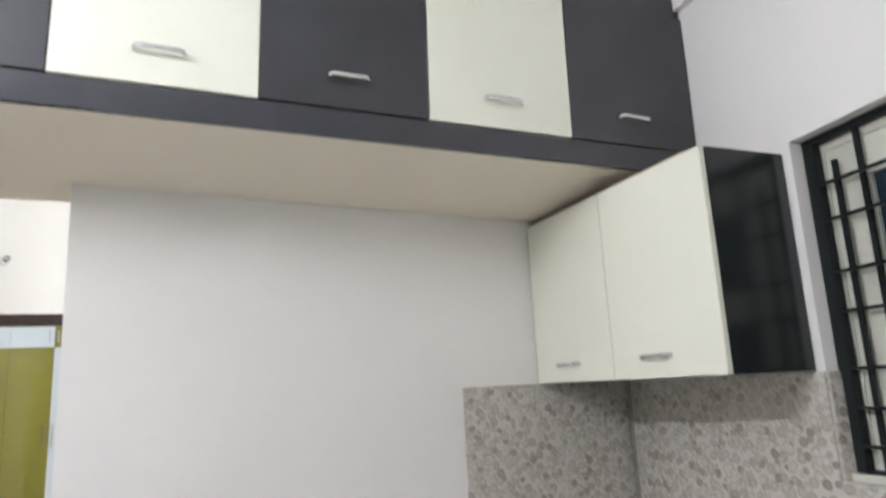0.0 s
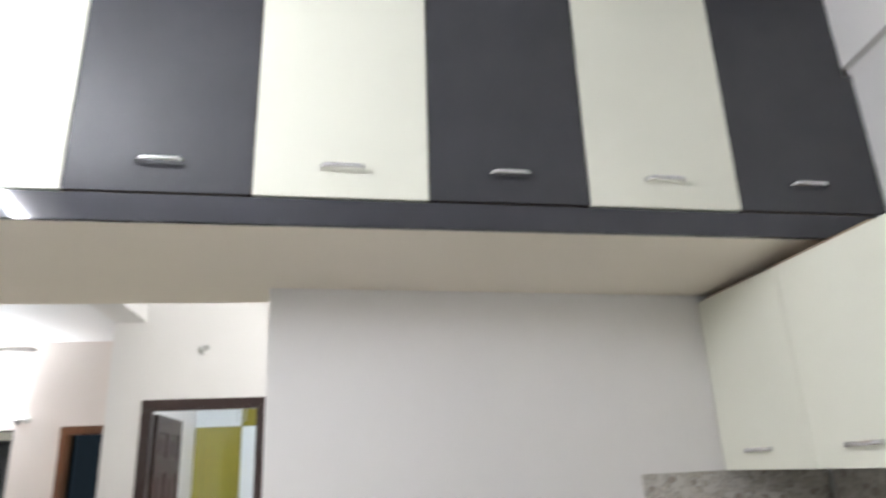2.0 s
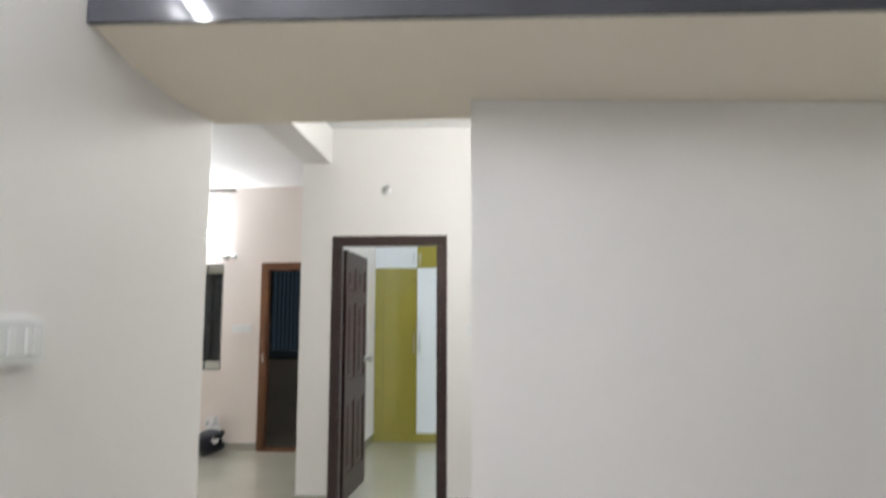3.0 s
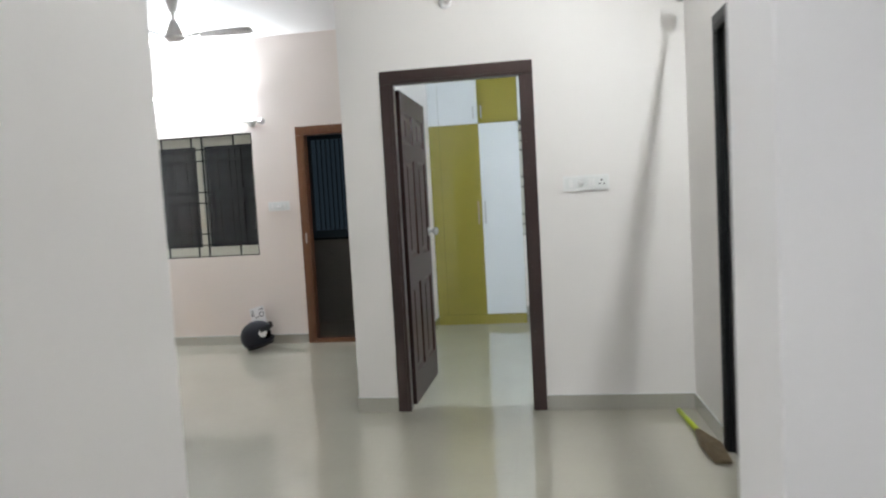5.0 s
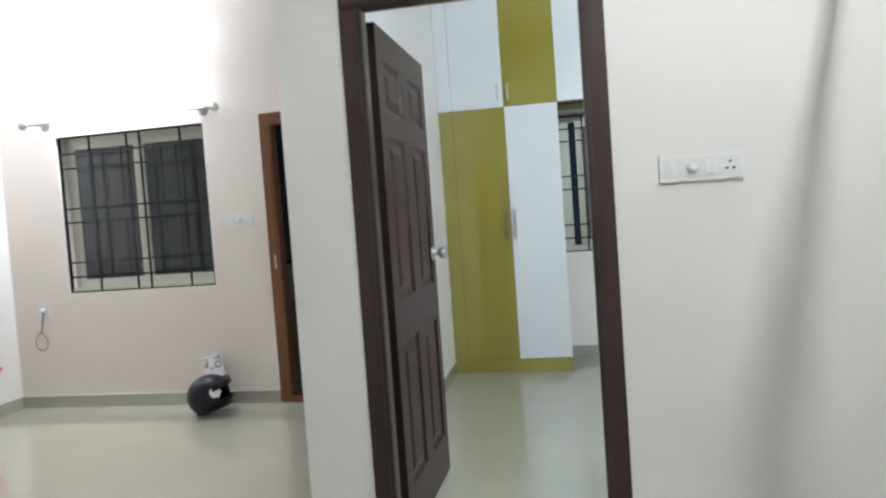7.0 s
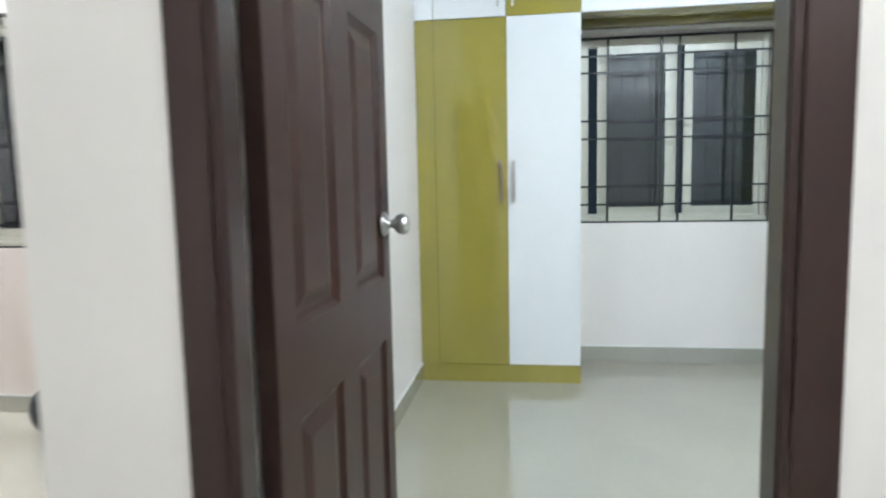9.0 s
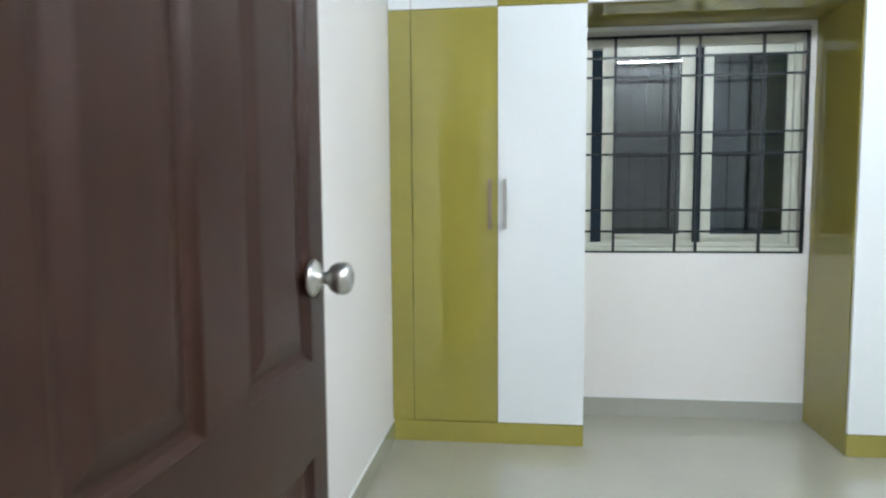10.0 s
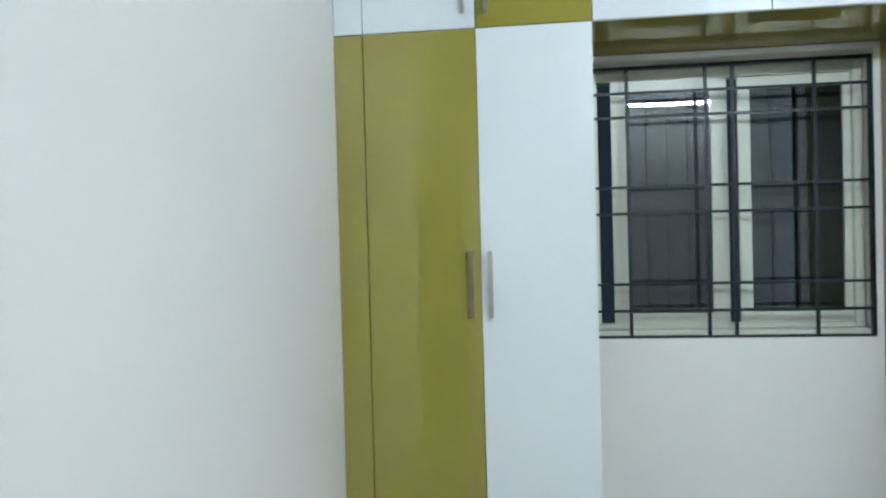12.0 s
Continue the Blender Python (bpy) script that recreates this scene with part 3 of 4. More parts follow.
def sliding_window(name, x0, x1, z0, z1, y, sashes, label):
    """An aluminium sliding window: frame, sill, sashes with glass over insect mesh or a night-tinted backing."""
    ob = empty(name, (x0 + x1) / 2, y, z0, label, "window", kind="structure")
    part("window_sill", box(x0 + 0.001, x1 - 0.001, y - 0.06, y + 0.05, z0 + 0.0005, z0 + 0.03, 0.003), SASH, ob)
    part("window_frame", box(x0 + 0.001, x0 + 0.04, y, y + 0.06, z0 + 0.031, z1 - 0.001, 0.003), SASH, ob)
    part("window_frame", box(x1 - 0.04, x1 - 0.001, y, y + 0.06, z0 + 0.031, z1 - 0.001, 0.003), SASH, ob)
    part("window_frame", box(x0 + 0.041, x1 - 0.041, y, y + 0.06, z1 - 0.045, z1 - 0.001, 0.003), SASH, ob)
    part("window_frame", box(x0 + 0.041, x1 - 0.041, y, y + 0.06, z0 + 0.031, z0 + 0.05, 0.003), SASH, ob)
    for a, b, depth, meshed, sl, sr in sashes:
        bm = bmesh.new()
        st = 0.045
        s0, s1 = z0 + 0.0505, z1 - 0.0455
        for q in ((a, a + sl, s0, s1), (b - sr, b, s0, s1), (a + sl, b - sr, s0, s0 + st), (a + sl, b - sr, s1 - st, s1)):
            add_box(bm, q[0], q[1], y + depth, y + depth + 0.016, q[2], q[3])
        sash = part("sash", bm, SASH, ob)
        part("pane", box(a + sl + 0.001, b - sr - 0.001, y + depth + 0.005, y + depth + 0.009, s0 + st + 0.001, s1 - st - 0.001), GLASS, sash, "dark night-time window glass")
        p0, p1 = a + sl + 0.002, b - sr - 0.002
        mid = (s0 + s1) / 2 + 0.02
        # unmeshed sashes get an added blue-grey sheet for the pane's night tint
        part("mesh_or_backing", box(p0, p1, y + depth + 0.030, y + depth + 0.033, s0 + st, s1 - st), MESH if meshed else NIGHT_BLUE, sash, "grey insect mesh" if meshed else "blue-grey backing sheet for the night tint of the pane")
        n = 4
        for i in range(1, n):
            x = p0 + (p1 - p0) * i / n
            for c, d in ((s0 + st, mid - 0.055), (mid + 0.055, s1 - st)):
                part("screen_rib", box(x - 0.007, x + 0.007, y + depth + 0.016, y + depth + 0.0285, c, d), MESH_RIB, sash)
    return ob


# ---- kitchen ----
# overhead loft: slab, front band, six shutters
LIFT = math.tan(radians(0.95))
foot = [(left_x(KIT_FRONT) + 0.001, KIT_FRONT + 0.019), (right_x(KIT_FRONT) - 0.002, KIT_FRONT + 0.019), (right_x(KIT_Y) - 0.002, end_y(right_x(KIT_Y)) - 0.0005),
        (JAMB_X - 0.001, JAMB_Y - 0.0005), (JAMB_X - 0.001, KIT_END - 0.001), (left_x(KIT_END) + 0.001, KIT_END - 0.001)]
bm = prism(foot, 2.200, 2.235)
structure("loft_slab", bm, SOFFIT, "cream painted concrete loft slab that runs on through the opening", "slab")


def soffit(x0, x1, far, columns, rows=12):
    """The plastered underside, which eases from the front band down to the level head of the opening."""
    bm = bmesh.new()
    grid = []
    for i in range(columns + 1):
        line = []
        for k in range(rows + 1):
            x = x0(KIT_FRONT) + (x1(KIT_FRONT) - x0(KIT_FRONT)) * i / columns
            y = KIT_FRONT + 0.019 + (far(x) - KIT_FRONT - 0.019) * k / rows
            x = x0(y) + (x1(y) - x0(y)) * i / columns
            f = min(1.0, (y - KIT_FRONT - 0.019) / (end_y(max(x, JAMB_X)) - KIT_FRONT - 0.019))
            level = 2.123 + LIFT * (x - 0.35)
            line.append(bm.verts.new((x, y, 2.177 + (level - 2.177) * math.sin(f * math.pi / 2))))
        grid.append(line)
    faces = [bm.faces.new((grid[i][k], grid[i + 1][k], grid[i + 1][k + 1], grid[i][k + 1])) for i in range(columns) for k in range(rows)]
    bmesh.ops.recalc_face_normals(bm, faces=faces)
    return bm


for nm, x0, x1, far, n in (("soffit_opening", lambda y: left_x(y) + 0.001, lambda y: JAMB_X - 0.001, lambda x: KIT_END - 0.002, 8),
                           ("soffit_wall", lambda y: JAMB_X - 0.001, lambda y: right_x(y) - 0.002, lambda x: end_y(x) - 0.0005, 14)):
    ob = structure(nm, soffit(x0, x1, far, n), SOFFIT, "cream painted underside of the loft slab", "soffit")
    for f in ob.data.polygons:
        f.use_smooth = True
    ob.matrix_basis = Matrix.Translation((0.35, 0, 2.2)) @ pose(0, 0, 0, 0, 0.95, 0) @ Matrix.Translation((-0.35, 0, -2.2))

loft = empty("kitchen_loft_cabinet", 0.35, KIT_FRONT, 2.236, "overhead loft cabinet with alternating charcoal and cream shutters", "cabinet")
part("front_band", box(left_x(KIT_FRONT) + 0.001, right_x(KIT_FRONT) - 0.002, KIT_FRONT, KIT_FRONT + 0.018, 2.174, 2.256, 0.002), BAND_LAM, loft, "charcoal laminate edge band")
part("body", prism([(left_x(KIT_FRONT) + 0.006, KIT_FRONT + 0.021), (right_x(1.6) - 0.036, KIT_FRONT + 0.021), (right_x(2.2) - 0.036, JAMB_Y + 0.12), (left_x(KIT_FRONT) + 0.1, JAMB_Y - 0.002)], 2.2365, CEIL_K - 0.004), INNER, loft)
EDGES = [left_x(KIT_FRONT) + 0.003, -0.666, -0.157, 0.354, 0.856, 1.361, right_x(KIT_FRONT) - 0.004]
for i in range(6):
    a, b = EDGES[i] + 0.0015, EDGES[i + 1] - 0.0015
    dark = i % 2 == 1
    if i == 5:
        bm = bmesh.new()
        add_box(bm, a, b, KIT_FRONT - 0.001, KIT_FRONT + 0.018, 2.262, 2.789)
        add_box(bm, a, b - 0.032, KIT_FRONT - 0.001, KIT_FRONT + 0.018, 2.789, CEIL_K - 0.003)
    else:
        bm = box(a, b, KIT_FRONT - 0.001, KIT_FRONT + 0.018, 2.262, CEIL_K - 0.003, 0.0015)
    door = part("shutter", bm, DARK_LAM if dark else CREAM_LAM, loft, "charcoal laminate shutter" if dark else "cream laminate shutter")
    wide_handle(door, ((a + b) / 2 if i < 5 else 1.61, KIT_FRONT - 0.001, 2.354), 0.066, (0, -0.026, 0), (1, 0, 0), CHROME)

loft.matrix_basis = pose(0.35, KIT_FRONT, 2.236, 0, 0.95, 0)
bpy.data.objects["loft_slab"].matrix_basis = Matrix.Translation((0.35, 0, 2.2)) @ pose(0, 0, 0, 0, 0.95, 0) @ Matrix.Translation((-0.35, 0, -2.2))

# wall cabinet on the window side
wc = empty("kitchen_wall_cabinet", 1.68, 1.7, 1.455, "wall cabinet with two cream shutters and a black gloss side", "cabinet")
part("body", prism([(1.5355, 1.2195), (right_x(1.2195) - 0.004, 1.2195), (right_x(2.2) - 0.012, 2.196), (1.5355, 2.196)], 1.456, 2.088, 0.001), BLACK_LAM, wc)
part("side_panel", prism([(1.5355, 1.2), (right_x(1.2) - 0.003, 1.2), (right_x(1.219) - 0.003, 1.219), (1.5355, 1.219)], 1.455, 2.094, 0.001), BLACK_LAM, wc, "black gloss laminate side panel")
part("top_packing", box(1.545, 1.80, 1.30, 2.19, 2.0885, 2.112), INNER, wc, "bare brown board strip")
for a, b, c in ((1.2, 1.6925, 1.47), (1.6955, 2.198, 1.955)):
    door = part("shutter", box(1.516, 1.535, a, b, 1.455, 2.094, 0.0015), CREAM_LAM, wc, "cream laminate shutter")
    wide_handle(door, (1.516, c, 1.52), 0.066, (-0.026, 0, 0), (0, 1, 0), CHROME)

# kitchen window: reveal frame, grille, sashes
kw = empty("window_kitchen", *(KR @ Vector((0.08, -1.5, 1.16))), "cream aluminium sliding kitchen window, dark outside", "window", kind="structure")
part("window_sill", box(0.02, 0.15, -1.998, -1.048, 1.1605, 1.18, 0.002, KR), SASH, kw)
for a, b, c, d in ((-1.092, -1.048, 1.181, 2.118), (-1.998, -1.954, 1.181, 2.118), (-1.953, -1.093, 2.075, 2.118), (-1.953, -1.093, 1.181, 1.205)):
    part("window_frame", box(0.07, 0.14, a, b, c, d, 0.002, KR), SASH, kw)
for a, b, dx in ((-1.56, -1.095, 0.076), (-1.95, -1.50, 0.098)):
    bm = bmesh.new()
    for q in ((a, a + 0.06, 1.206, 2.074), (b - 0.13, b, 1.206, 2.074), (a + 0.06, b - 0.13, 1.206, 1.29), (a + 0.06, b - 0.13, 1.62, 1.72), (a + 0.06, b - 0.13, 1.97, 2.074)):
        add_box(bm, dx, dx + 0.016, q[0], q[1], q[2], q[3])
    bm.transform(KR)
    sash = part("sash", bm, SASH, kw)
    for c, d in ((1.291, 1.619), (1.721, 1.969)):
        part("pane", box(dx + 0.006, dx + 0.010, a + 0.061, b - 0.131, c, d, 0, KR), GLASS, sash, "dark night-time window glass")
kg = empty("window_grille", *(KR @ Vector((0.05, -1.5, 1.2))), "black welded steel grille across the kitchen window", "window grille")
for a, b, c, d in ((-1.090, -1.048, 1.17, 2.119), (-1.998, -1.956, 1.17, 2.119), (-1.955, -1.091, 1.17, 1.19), (-1.955, -1.091, 2.098, 2.119)):
    part("frame_bar", box(0.04, 0.066, a, b, c, d, 0.002, KR), GRILLE, kg)
part("upright_bar", box(0.048, 0.058, -1.150, -1.135, 1.191, 2.035, 0, KR), GRILLE, kg)
for v in (-1.225, -1.50, -1.60, -1.86):
    part("upright_bar", box(0.048, 0.058, v - 0.0075, v + 0.0075, 1.191, 2.097, 0, KR), GRILLE, kg)
for z in (1.25, 1.35, 1.455, 1.61, 1.72, 1.87, 1.975):
    part("cross_bar", box(0.038, 0.0475, -1.955, -1.091, z - 0.005, z + 0.005, 0, KR), GRILLE, kg)

ux = Vector((0.13, 1.0, 0)).normalized()
switch_plate("switch_plate", (left_x(1.226), 1.226, 1.297), ux, (ux.y, -ux.x, 0), 0.266, 0.108, "rsrR", "white modular switch plate with socket and rockers on the wall", lift=0.014)
tube_light("tube_light", (left_x(0.40) + 0.001, 0.40, 2.62), ux, (ux.y, -ux.x, 0), 1.2, T_KITCHEN, "lit white tube light batten on the kitchen wall")


# ---- dining space ----
door_frame("door_1", -1.359, -0.438, DOOR_Y - 0.010, DOOR_Y + 0.055, 2.1, 0.082, FRAME_BROWN, "dark brown polished wooden door frame")


part("rebate", box(-1.3585, -1.305, DOOR_Y + 0.0555, DOOR_Y + 0.115, 0, 2.03, 0.003), FRAME_BROWN, bpy.data.objects["door_1"])


def moulded_leaf():
    """A six-panel moulded door leaf, standing open into the bedroom."""
    m = pose(-1.266, DOOR_Y + 0.124, 0, 0, 0, -1.7)
    ob = empty("bedroom_door", *m.translation, "dark brown six-panel moulded door standing open", "door", kind="structure")
    w, h, t = 0.768, 2.005, 0.038
    cols, rows = ((0.09, 0.335), (0.455, 0.70)), ((0.20, 0.775), (0.945, 1.585), (1.68, 1.88))
    holes = [(c[0], c[1], r[0], r[1]) for c in cols for r in rows]
    bm = wall_mesh(0, w, 0.008, h, -t, 0.0, holes, along="y")
    bm.transform(m)
    leaf = part("leaf", bm, DOOR_BROWN, ob)
    # added strip: hinge-gap shade put into colour on the leaf's edge
    part("gap_shade_strip", box(-t + 0.001, -0.001, -0.004, -0.0005, 0.008, h, 0.0, m), EDGE_SHADE, leaf, "dark strip painted for the shade in the hinge gap")
    for c0, c1, r0, r1 in holes:
        bm = bmesh.new()
        loops = []
        for inset, d in ((0.0, -0.001), (0.010, -0.010), (0.020, -0.013), (0.028, -0.012), (0.055, -0.003), (0.060, -0.0025)):
            loops.append([bm.verts.new((d, c0 + inset, r0 + inset)), bm.verts.new((d, c1 - inset, r0 + inset)), bm.verts.new((d, c1 - inset, r1 - inset)), bm.verts.new((d, c0 + inset, r1 - inset))])
        for a, b in zip(loops, loops[1:]):
            for i in range(4):
                bm.faces.new((a[i], a[(i + 1) % 4], b[(i + 1) % 4], b[i]))
        bm.faces.new(loops[-1])
        back = [bm.verts.new((-t + 0.002, y, z)) for y, z in ((c0, r0), (c1, r0), (c1, r1), (c0, r1))]
        bm.faces.new(back)
        for i in range(4):
            bm.faces.new((loops[0][i], loops[0][(i + 1) % 4], back[(i + 1) % 4], back[i]))
        bm.transform(m)
        part("panel", bm, DOOR_BROWN, leaf)
    k = m @ Matrix.Translation((0.0, 0.708, 1.089)) @ Euler((0, radians(90), 0)).to_matrix().to_4x4()
    part("knob", lathe([(0.032, 0), (0.033, 0.003), (0.028, 0.009), (0.012, 0.013), (0.0105, 0.024), (0.013, 0.030), (0.022, 0.036), (0.0275, 0.046), (0.0285, 0.055), (0.026, 0.064), (0.018, 0.070), (0.010, 0.0715), (0.009, 0.069), (0, 0.069)], 32, k), STEEL, ob, "satin steel round door knob", smooth=True)
    k2 = m @ Matrix.Translation((-t, 0.708, 1.089)) @ Euler((0, radians(-90), 0)).to_matrix().to_4x4()
    part("knob", lathe([(0.032, 0), (0.028, 0.009), (0.011, 0.013), (0.0105, 0.024), (0.022, 0.034), (0.0285, 0.05), (0.024, 0.064), (0, 0.069)], 24, k2), STEEL, ob, "satin steel round door knob", smooth=True)
    return ob


moulded_leaf()

# dark panelled door in the dining wall
dd = door_frame("door_2", 3.42, 4.54, 0.415, 0.55, 2.1, 0.075, BLACK_WOOD, "black-brown wooden door frame", along="y")
dl = empty("dining_door", 0.46, 3.98, 0, "closed black-brown door with a mid rail and sunk dark panels", "door", kind="structure")
for a, b, c, d in ((4.38, 4.464, 0.012, 2.02), (3.86, 4.02, 0.012, 2.02), (3.497, 3.58, 0.012, 2.02)):
    part("stile", box(0.44, 0.49, a, b, c, d, 0.004), BLACK_WOOD, dl)
for a, b in ((4.021, 4.379), (3.581, 3.859)):
    for c, d in ((0.012, 0.10), (0.69, 0.79), (1.93, 2.02)):
        part("rail", box(0.44, 0.50, a, b, c, d, 0.004), BLACK_WOOD, dl)
    for c, d in ((0.101, 0.689), (0.791, 1.929)):
        part("panel", box(0.515, 0.53, a, b, c, d), BLACK_LAM, dl, "glossy black sunk panel")
part("latch", box(0.425, 0.4395, 4.14, 4.20, 0.775, 0.787, 0.003), CHROME, dl, "small chrome latch")
structure("door_backing", box(0.56, 0.66, 3.3, 4.66, 0, 2.2), CEMENT, "unlit plastered wall behind the dark door", "wall")

# curtain rod above the dark door and its finials
def curtain_rod(a, b, wall, label):
    """A thin steel rod with round finials on two rosette brackets."""
    a, b, w = Vector(a), Vector(b), Vector(wall)
    ob = empty("curtain_rod", *((a + b) / 2), label, "curtain rod")
    d = (b - a).normalized()
    part("rod", tube([a, b], 0.0085, 10), STEEL, ob, smooth=True)
    for p, s in ((a, -1), (b, 1)):
        q = (d * s).to_track_quat("Z", "Y").to_matrix().to_4x4()
        part("finial", lathe([(0.012, 0), (0.018, 0.006), (0.013, 0.014), (0.029, 0.030), (0.034, 0.046), (0.027, 0.062), (0, 0.072)], 20, Matrix.Translation(p) @ q), STEEL, ob, "rounded steel finial", smooth=True)
        f = p - d * s * 0.09
        n = (-w).normalized().to_track_quat("Z", "Y").to_matrix().to_4x4()
        part("bracket", lathe([(0.042, 0.0006), (0.042, 0.006), (0.026, 0.014), (0.010, 0.018), (0.009, w.length - 0.012), (0.016, w.length - 0.010), (0.016, w.length + 0.006), (0, w.length + 0.008)], 20, Matrix.Translation(f + w) @ n), STEEL, ob, "round steel rosette bracket", smooth=True)
    return ob


curtain_rod((0.350, 3.25, 2.31), (0.350, 4.85, 2.31), (0.078, 0, 0), "steel curtain rod with round finials above a dark door")
tube_light("tube_light", (0.427, 3.75, 2.505), (0, 1, 0), (-1, 0, 0), 1.2, T_DINING, "lit white tube light batten on the dining wall", 0.009)
switch_plate("switch_plate", (-0.289, DOOR_Y - 0.0005, 1.314), (1, 0, 0), (0, -1, 0), 0.268, 0.092, "rkRs", "white switch plate with rockers, fan regulator and socket")

lh = empty("bulb_holder", -0.929, DOOR_Y, 2.473, "white angled bulb holder without a bulb above the doorway", "bulb holder")
q = Matrix.Translation((-0.929, DOOR_Y - 0.0005, 2.473)) @ Euler((radians(90), 0, 0)).to_matrix().to_4x4()
part("base", lathe([(0.038, 0), (0.038, 0.010), (0.030, 0.018), (0, 0.018)], 24, q), PLASTIC, lh, smooth=True)
q = Matrix.Translation((-0.924, DOOR_Y - 0.019, 2.473)) @ Euler((radians(75), 0, radians(20))).to_matrix().to_4x4()
part("socket", lathe([(0.021, 0), (0.022, 0.03), (0.020, 0.045), (0.014, 0.045), (0.013, 0.025), (0, 0.025)], 20, q), STEEL, lh, "grey bayonet socket", smooth=True)

# broom on the floor
br = empty("broom", 0.33, 4.75, 0, "soft grass broom with a lime green handle lying on the floor", "broom")
part("stick", tube([(0.312, 5.085, 0.016), (0.334, 4.735, 0.022)], 0.014, 12), GREEN, br, "lime green plastic handle", smooth=True)
bm = bmesh.new()
rng = random.Random(4)
for i in range(150):
    s, w, hh = rng.uniform(-1, 1), rng.uniform(0.8, 1.0), rng.uniform(0.002, 0.03)
    base = Vector((0.334 + 0.010 * s, 4.745 + rng.uniform(-0.02, 0.01), 0.02 + 0.008 * rng.uniform(-1, 1)))
    mid = Vector((0.345 + 0.05 * s, 4.50, 0.012 + hh))
    tip = Vector((0.358 + 0.040 * s, 4.32 + 0.07 * (1 - w) + rng.uniform(-0.02, 0.04), 0.004 + 0.5 * hh))
    side = Vector((0.0022, 0, 0.001))
    ring = [[bm.verts.new(p - side), bm.verts.new(p + side), bm.verts.new(p + Vector((0, 0, 0.003)))] for p in (base, mid, tip)]
    for a, b in zip(ring, ring[1:]):
        for k in range(3):
            bm.faces.new((a[k], a[(k + 1) % 3], b[(k + 1) % 3], b[k]))
part("bristles", bm, STRAW, br, "brown grass bristles")


# ---- living room ----
sliding_window("window_living", -4.378, -3.159, 0.886, 2.08, LIV_Y + 0.085, [(-4.337, -3.745, 0.004, True, 0.040, 0.047), (-3.785, -3.201, 0.022, False, 0.064, 0.016)], "cream aluminium sliding window, dark outside")
grille("window_grille", -4.377, -3.160, 0.887, 2.079, LIV_Y + 0.025, (-4.115, -3.80, -3.69, -3.36), (1.949, 1.838, 1.53, 1.425, 1.118, 1.007), "black welded steel grille across the living room window")
curtain_rod((-4.54, LIV_Y - 0.079, 2.178), (-3.05, LIV_Y - 0.079, 2.170), (0, 0.078, 0), "steel curtain rod with round finials above the window")
tube_light("tube_light", (-3.85, LIV_Y - 0.001, 2.46), (1, 0, 0), (0, -1, 0), 1.2, T_LIVING, "bright white tube light batten above the window")
door_frame("door_3", -2.714, -1.80, LIV_Y - 0.012, LIV_Y + 0.09, 2.1, 0.085, TEAK, "varnished brown wooden door frame with a raised threshold", sill=True)
lk = empty("door_strike", -2.66, LIV_Y - 0.012, 1.0, "pale metal strike plate on the brown door frame", "strike plate")
part("plate", box(-2.675, -2.648, LIV_Y - 0.016, LIV_Y - 0.0125, 0.98, 1.08, 0.001), STEEL, lk)
switch_plate("switch_plate", (-3.032, LIV_Y - 0.0005, 1.307), (1, 0, 0), (0, -1, 0), 0.216, 0.09, "rkr", "white switch plate with regulator between window and doorway")

so = switch_plate("wall_socket", (-4.66, LIV_Y - 0.0005, 0.72), (1, 0, 0), (0, -1, 0), 0.10, 0.09, "s", "white wall socket low on the wall")
cb = empty("loose_cable", -4.63, LIV_Y - 0.02, 0.50, "grey cable hanging in a loop from a wall socket", "cable")
pts = []
for i in range(49):
    a = i / 48
    if a < 0.25:
        s = a / 0.25
        pts.append((-4.60 - 0.03 * s, LIV_Y - 0.028, 0.765 - 0.17 * s))
    else:
        s = (a - 0.25) / 0.75 * 2 * math.pi * 1.15 + math.pi * 0.5
        pts.append((-4.640 + 0.052 * math.cos(s), LIV_Y - 0.026 - 0.006 * math.sin(2 * s), 0.525 + 0.068 * math.sin(s)))
part("cord", tube(pts, 0.0045, 8), CORD, cb, "grey flexible cord", smooth=True)
part("plug", tube([(-4.605, LIV_Y - 0.018, 0.765), (-4.605, LIV_Y - 0.050, 0.765)], 0.016, 12), PLASTIC_SHADE, cb, smooth=True)

# steel grille that closes the balcony above its parapet
bg = empty("balcony_grille", -2.8, 8.62, 0.9755, "slate blue painted steel grille above the dark balcony parapet", "grille")
part("bottom_rail", box(-3.99, -1.62, 8.60, 8.64, 0.9755, 1.06, 0.003), SLATE, bg)
part("top_rail", box(-3.99, -1.62, 8.60, 8.64, 2.10, 2.30, 0.003), SLATE, bg)
for x0, x1 in ((-3.28, -2.99), (-2.20, -2.10)):
    part("post", box(x0, x1, 8.60, 8.64, 1.0605, 2.0995, 0.003), SLATE, bg)
for i in range(13):
    x = -2.93 + 0.055 * i
    part("upright_bar", box(x, x + 0.010, 8.612, 8.622, 1.0605, 2.0995), GRILLE, bg, "thin black bar")

# ceiling fan
fan = empty("ceiling_fan", -3.06, 5.90, CEIL_L, "white three-blade ceiling fan at rest below the ceiling", "ceiling fan")
FX = Matrix.Translation((-3.06, 5.90, 0))
part("canopy", lathe([(0.0, CEIL_L - 0.0005), (0.030, CEIL_L - 0.0005), (0.050, CEIL_L - 0.025), (0.052, CEIL_L - 0.040), (0.040, CEIL_L - 0.095), (0.024, CEIL_L - 0.165), (0, CEIL_L - 0.165)], 24, FX), FAN_WHITE, fan, "white conical canopy", smooth=True)
part("down_rod", lathe([(0.011, 2.74), (0.011, CEIL_L - 0.16)], 16, FX), FAN_WHITE, fan, smooth=True)
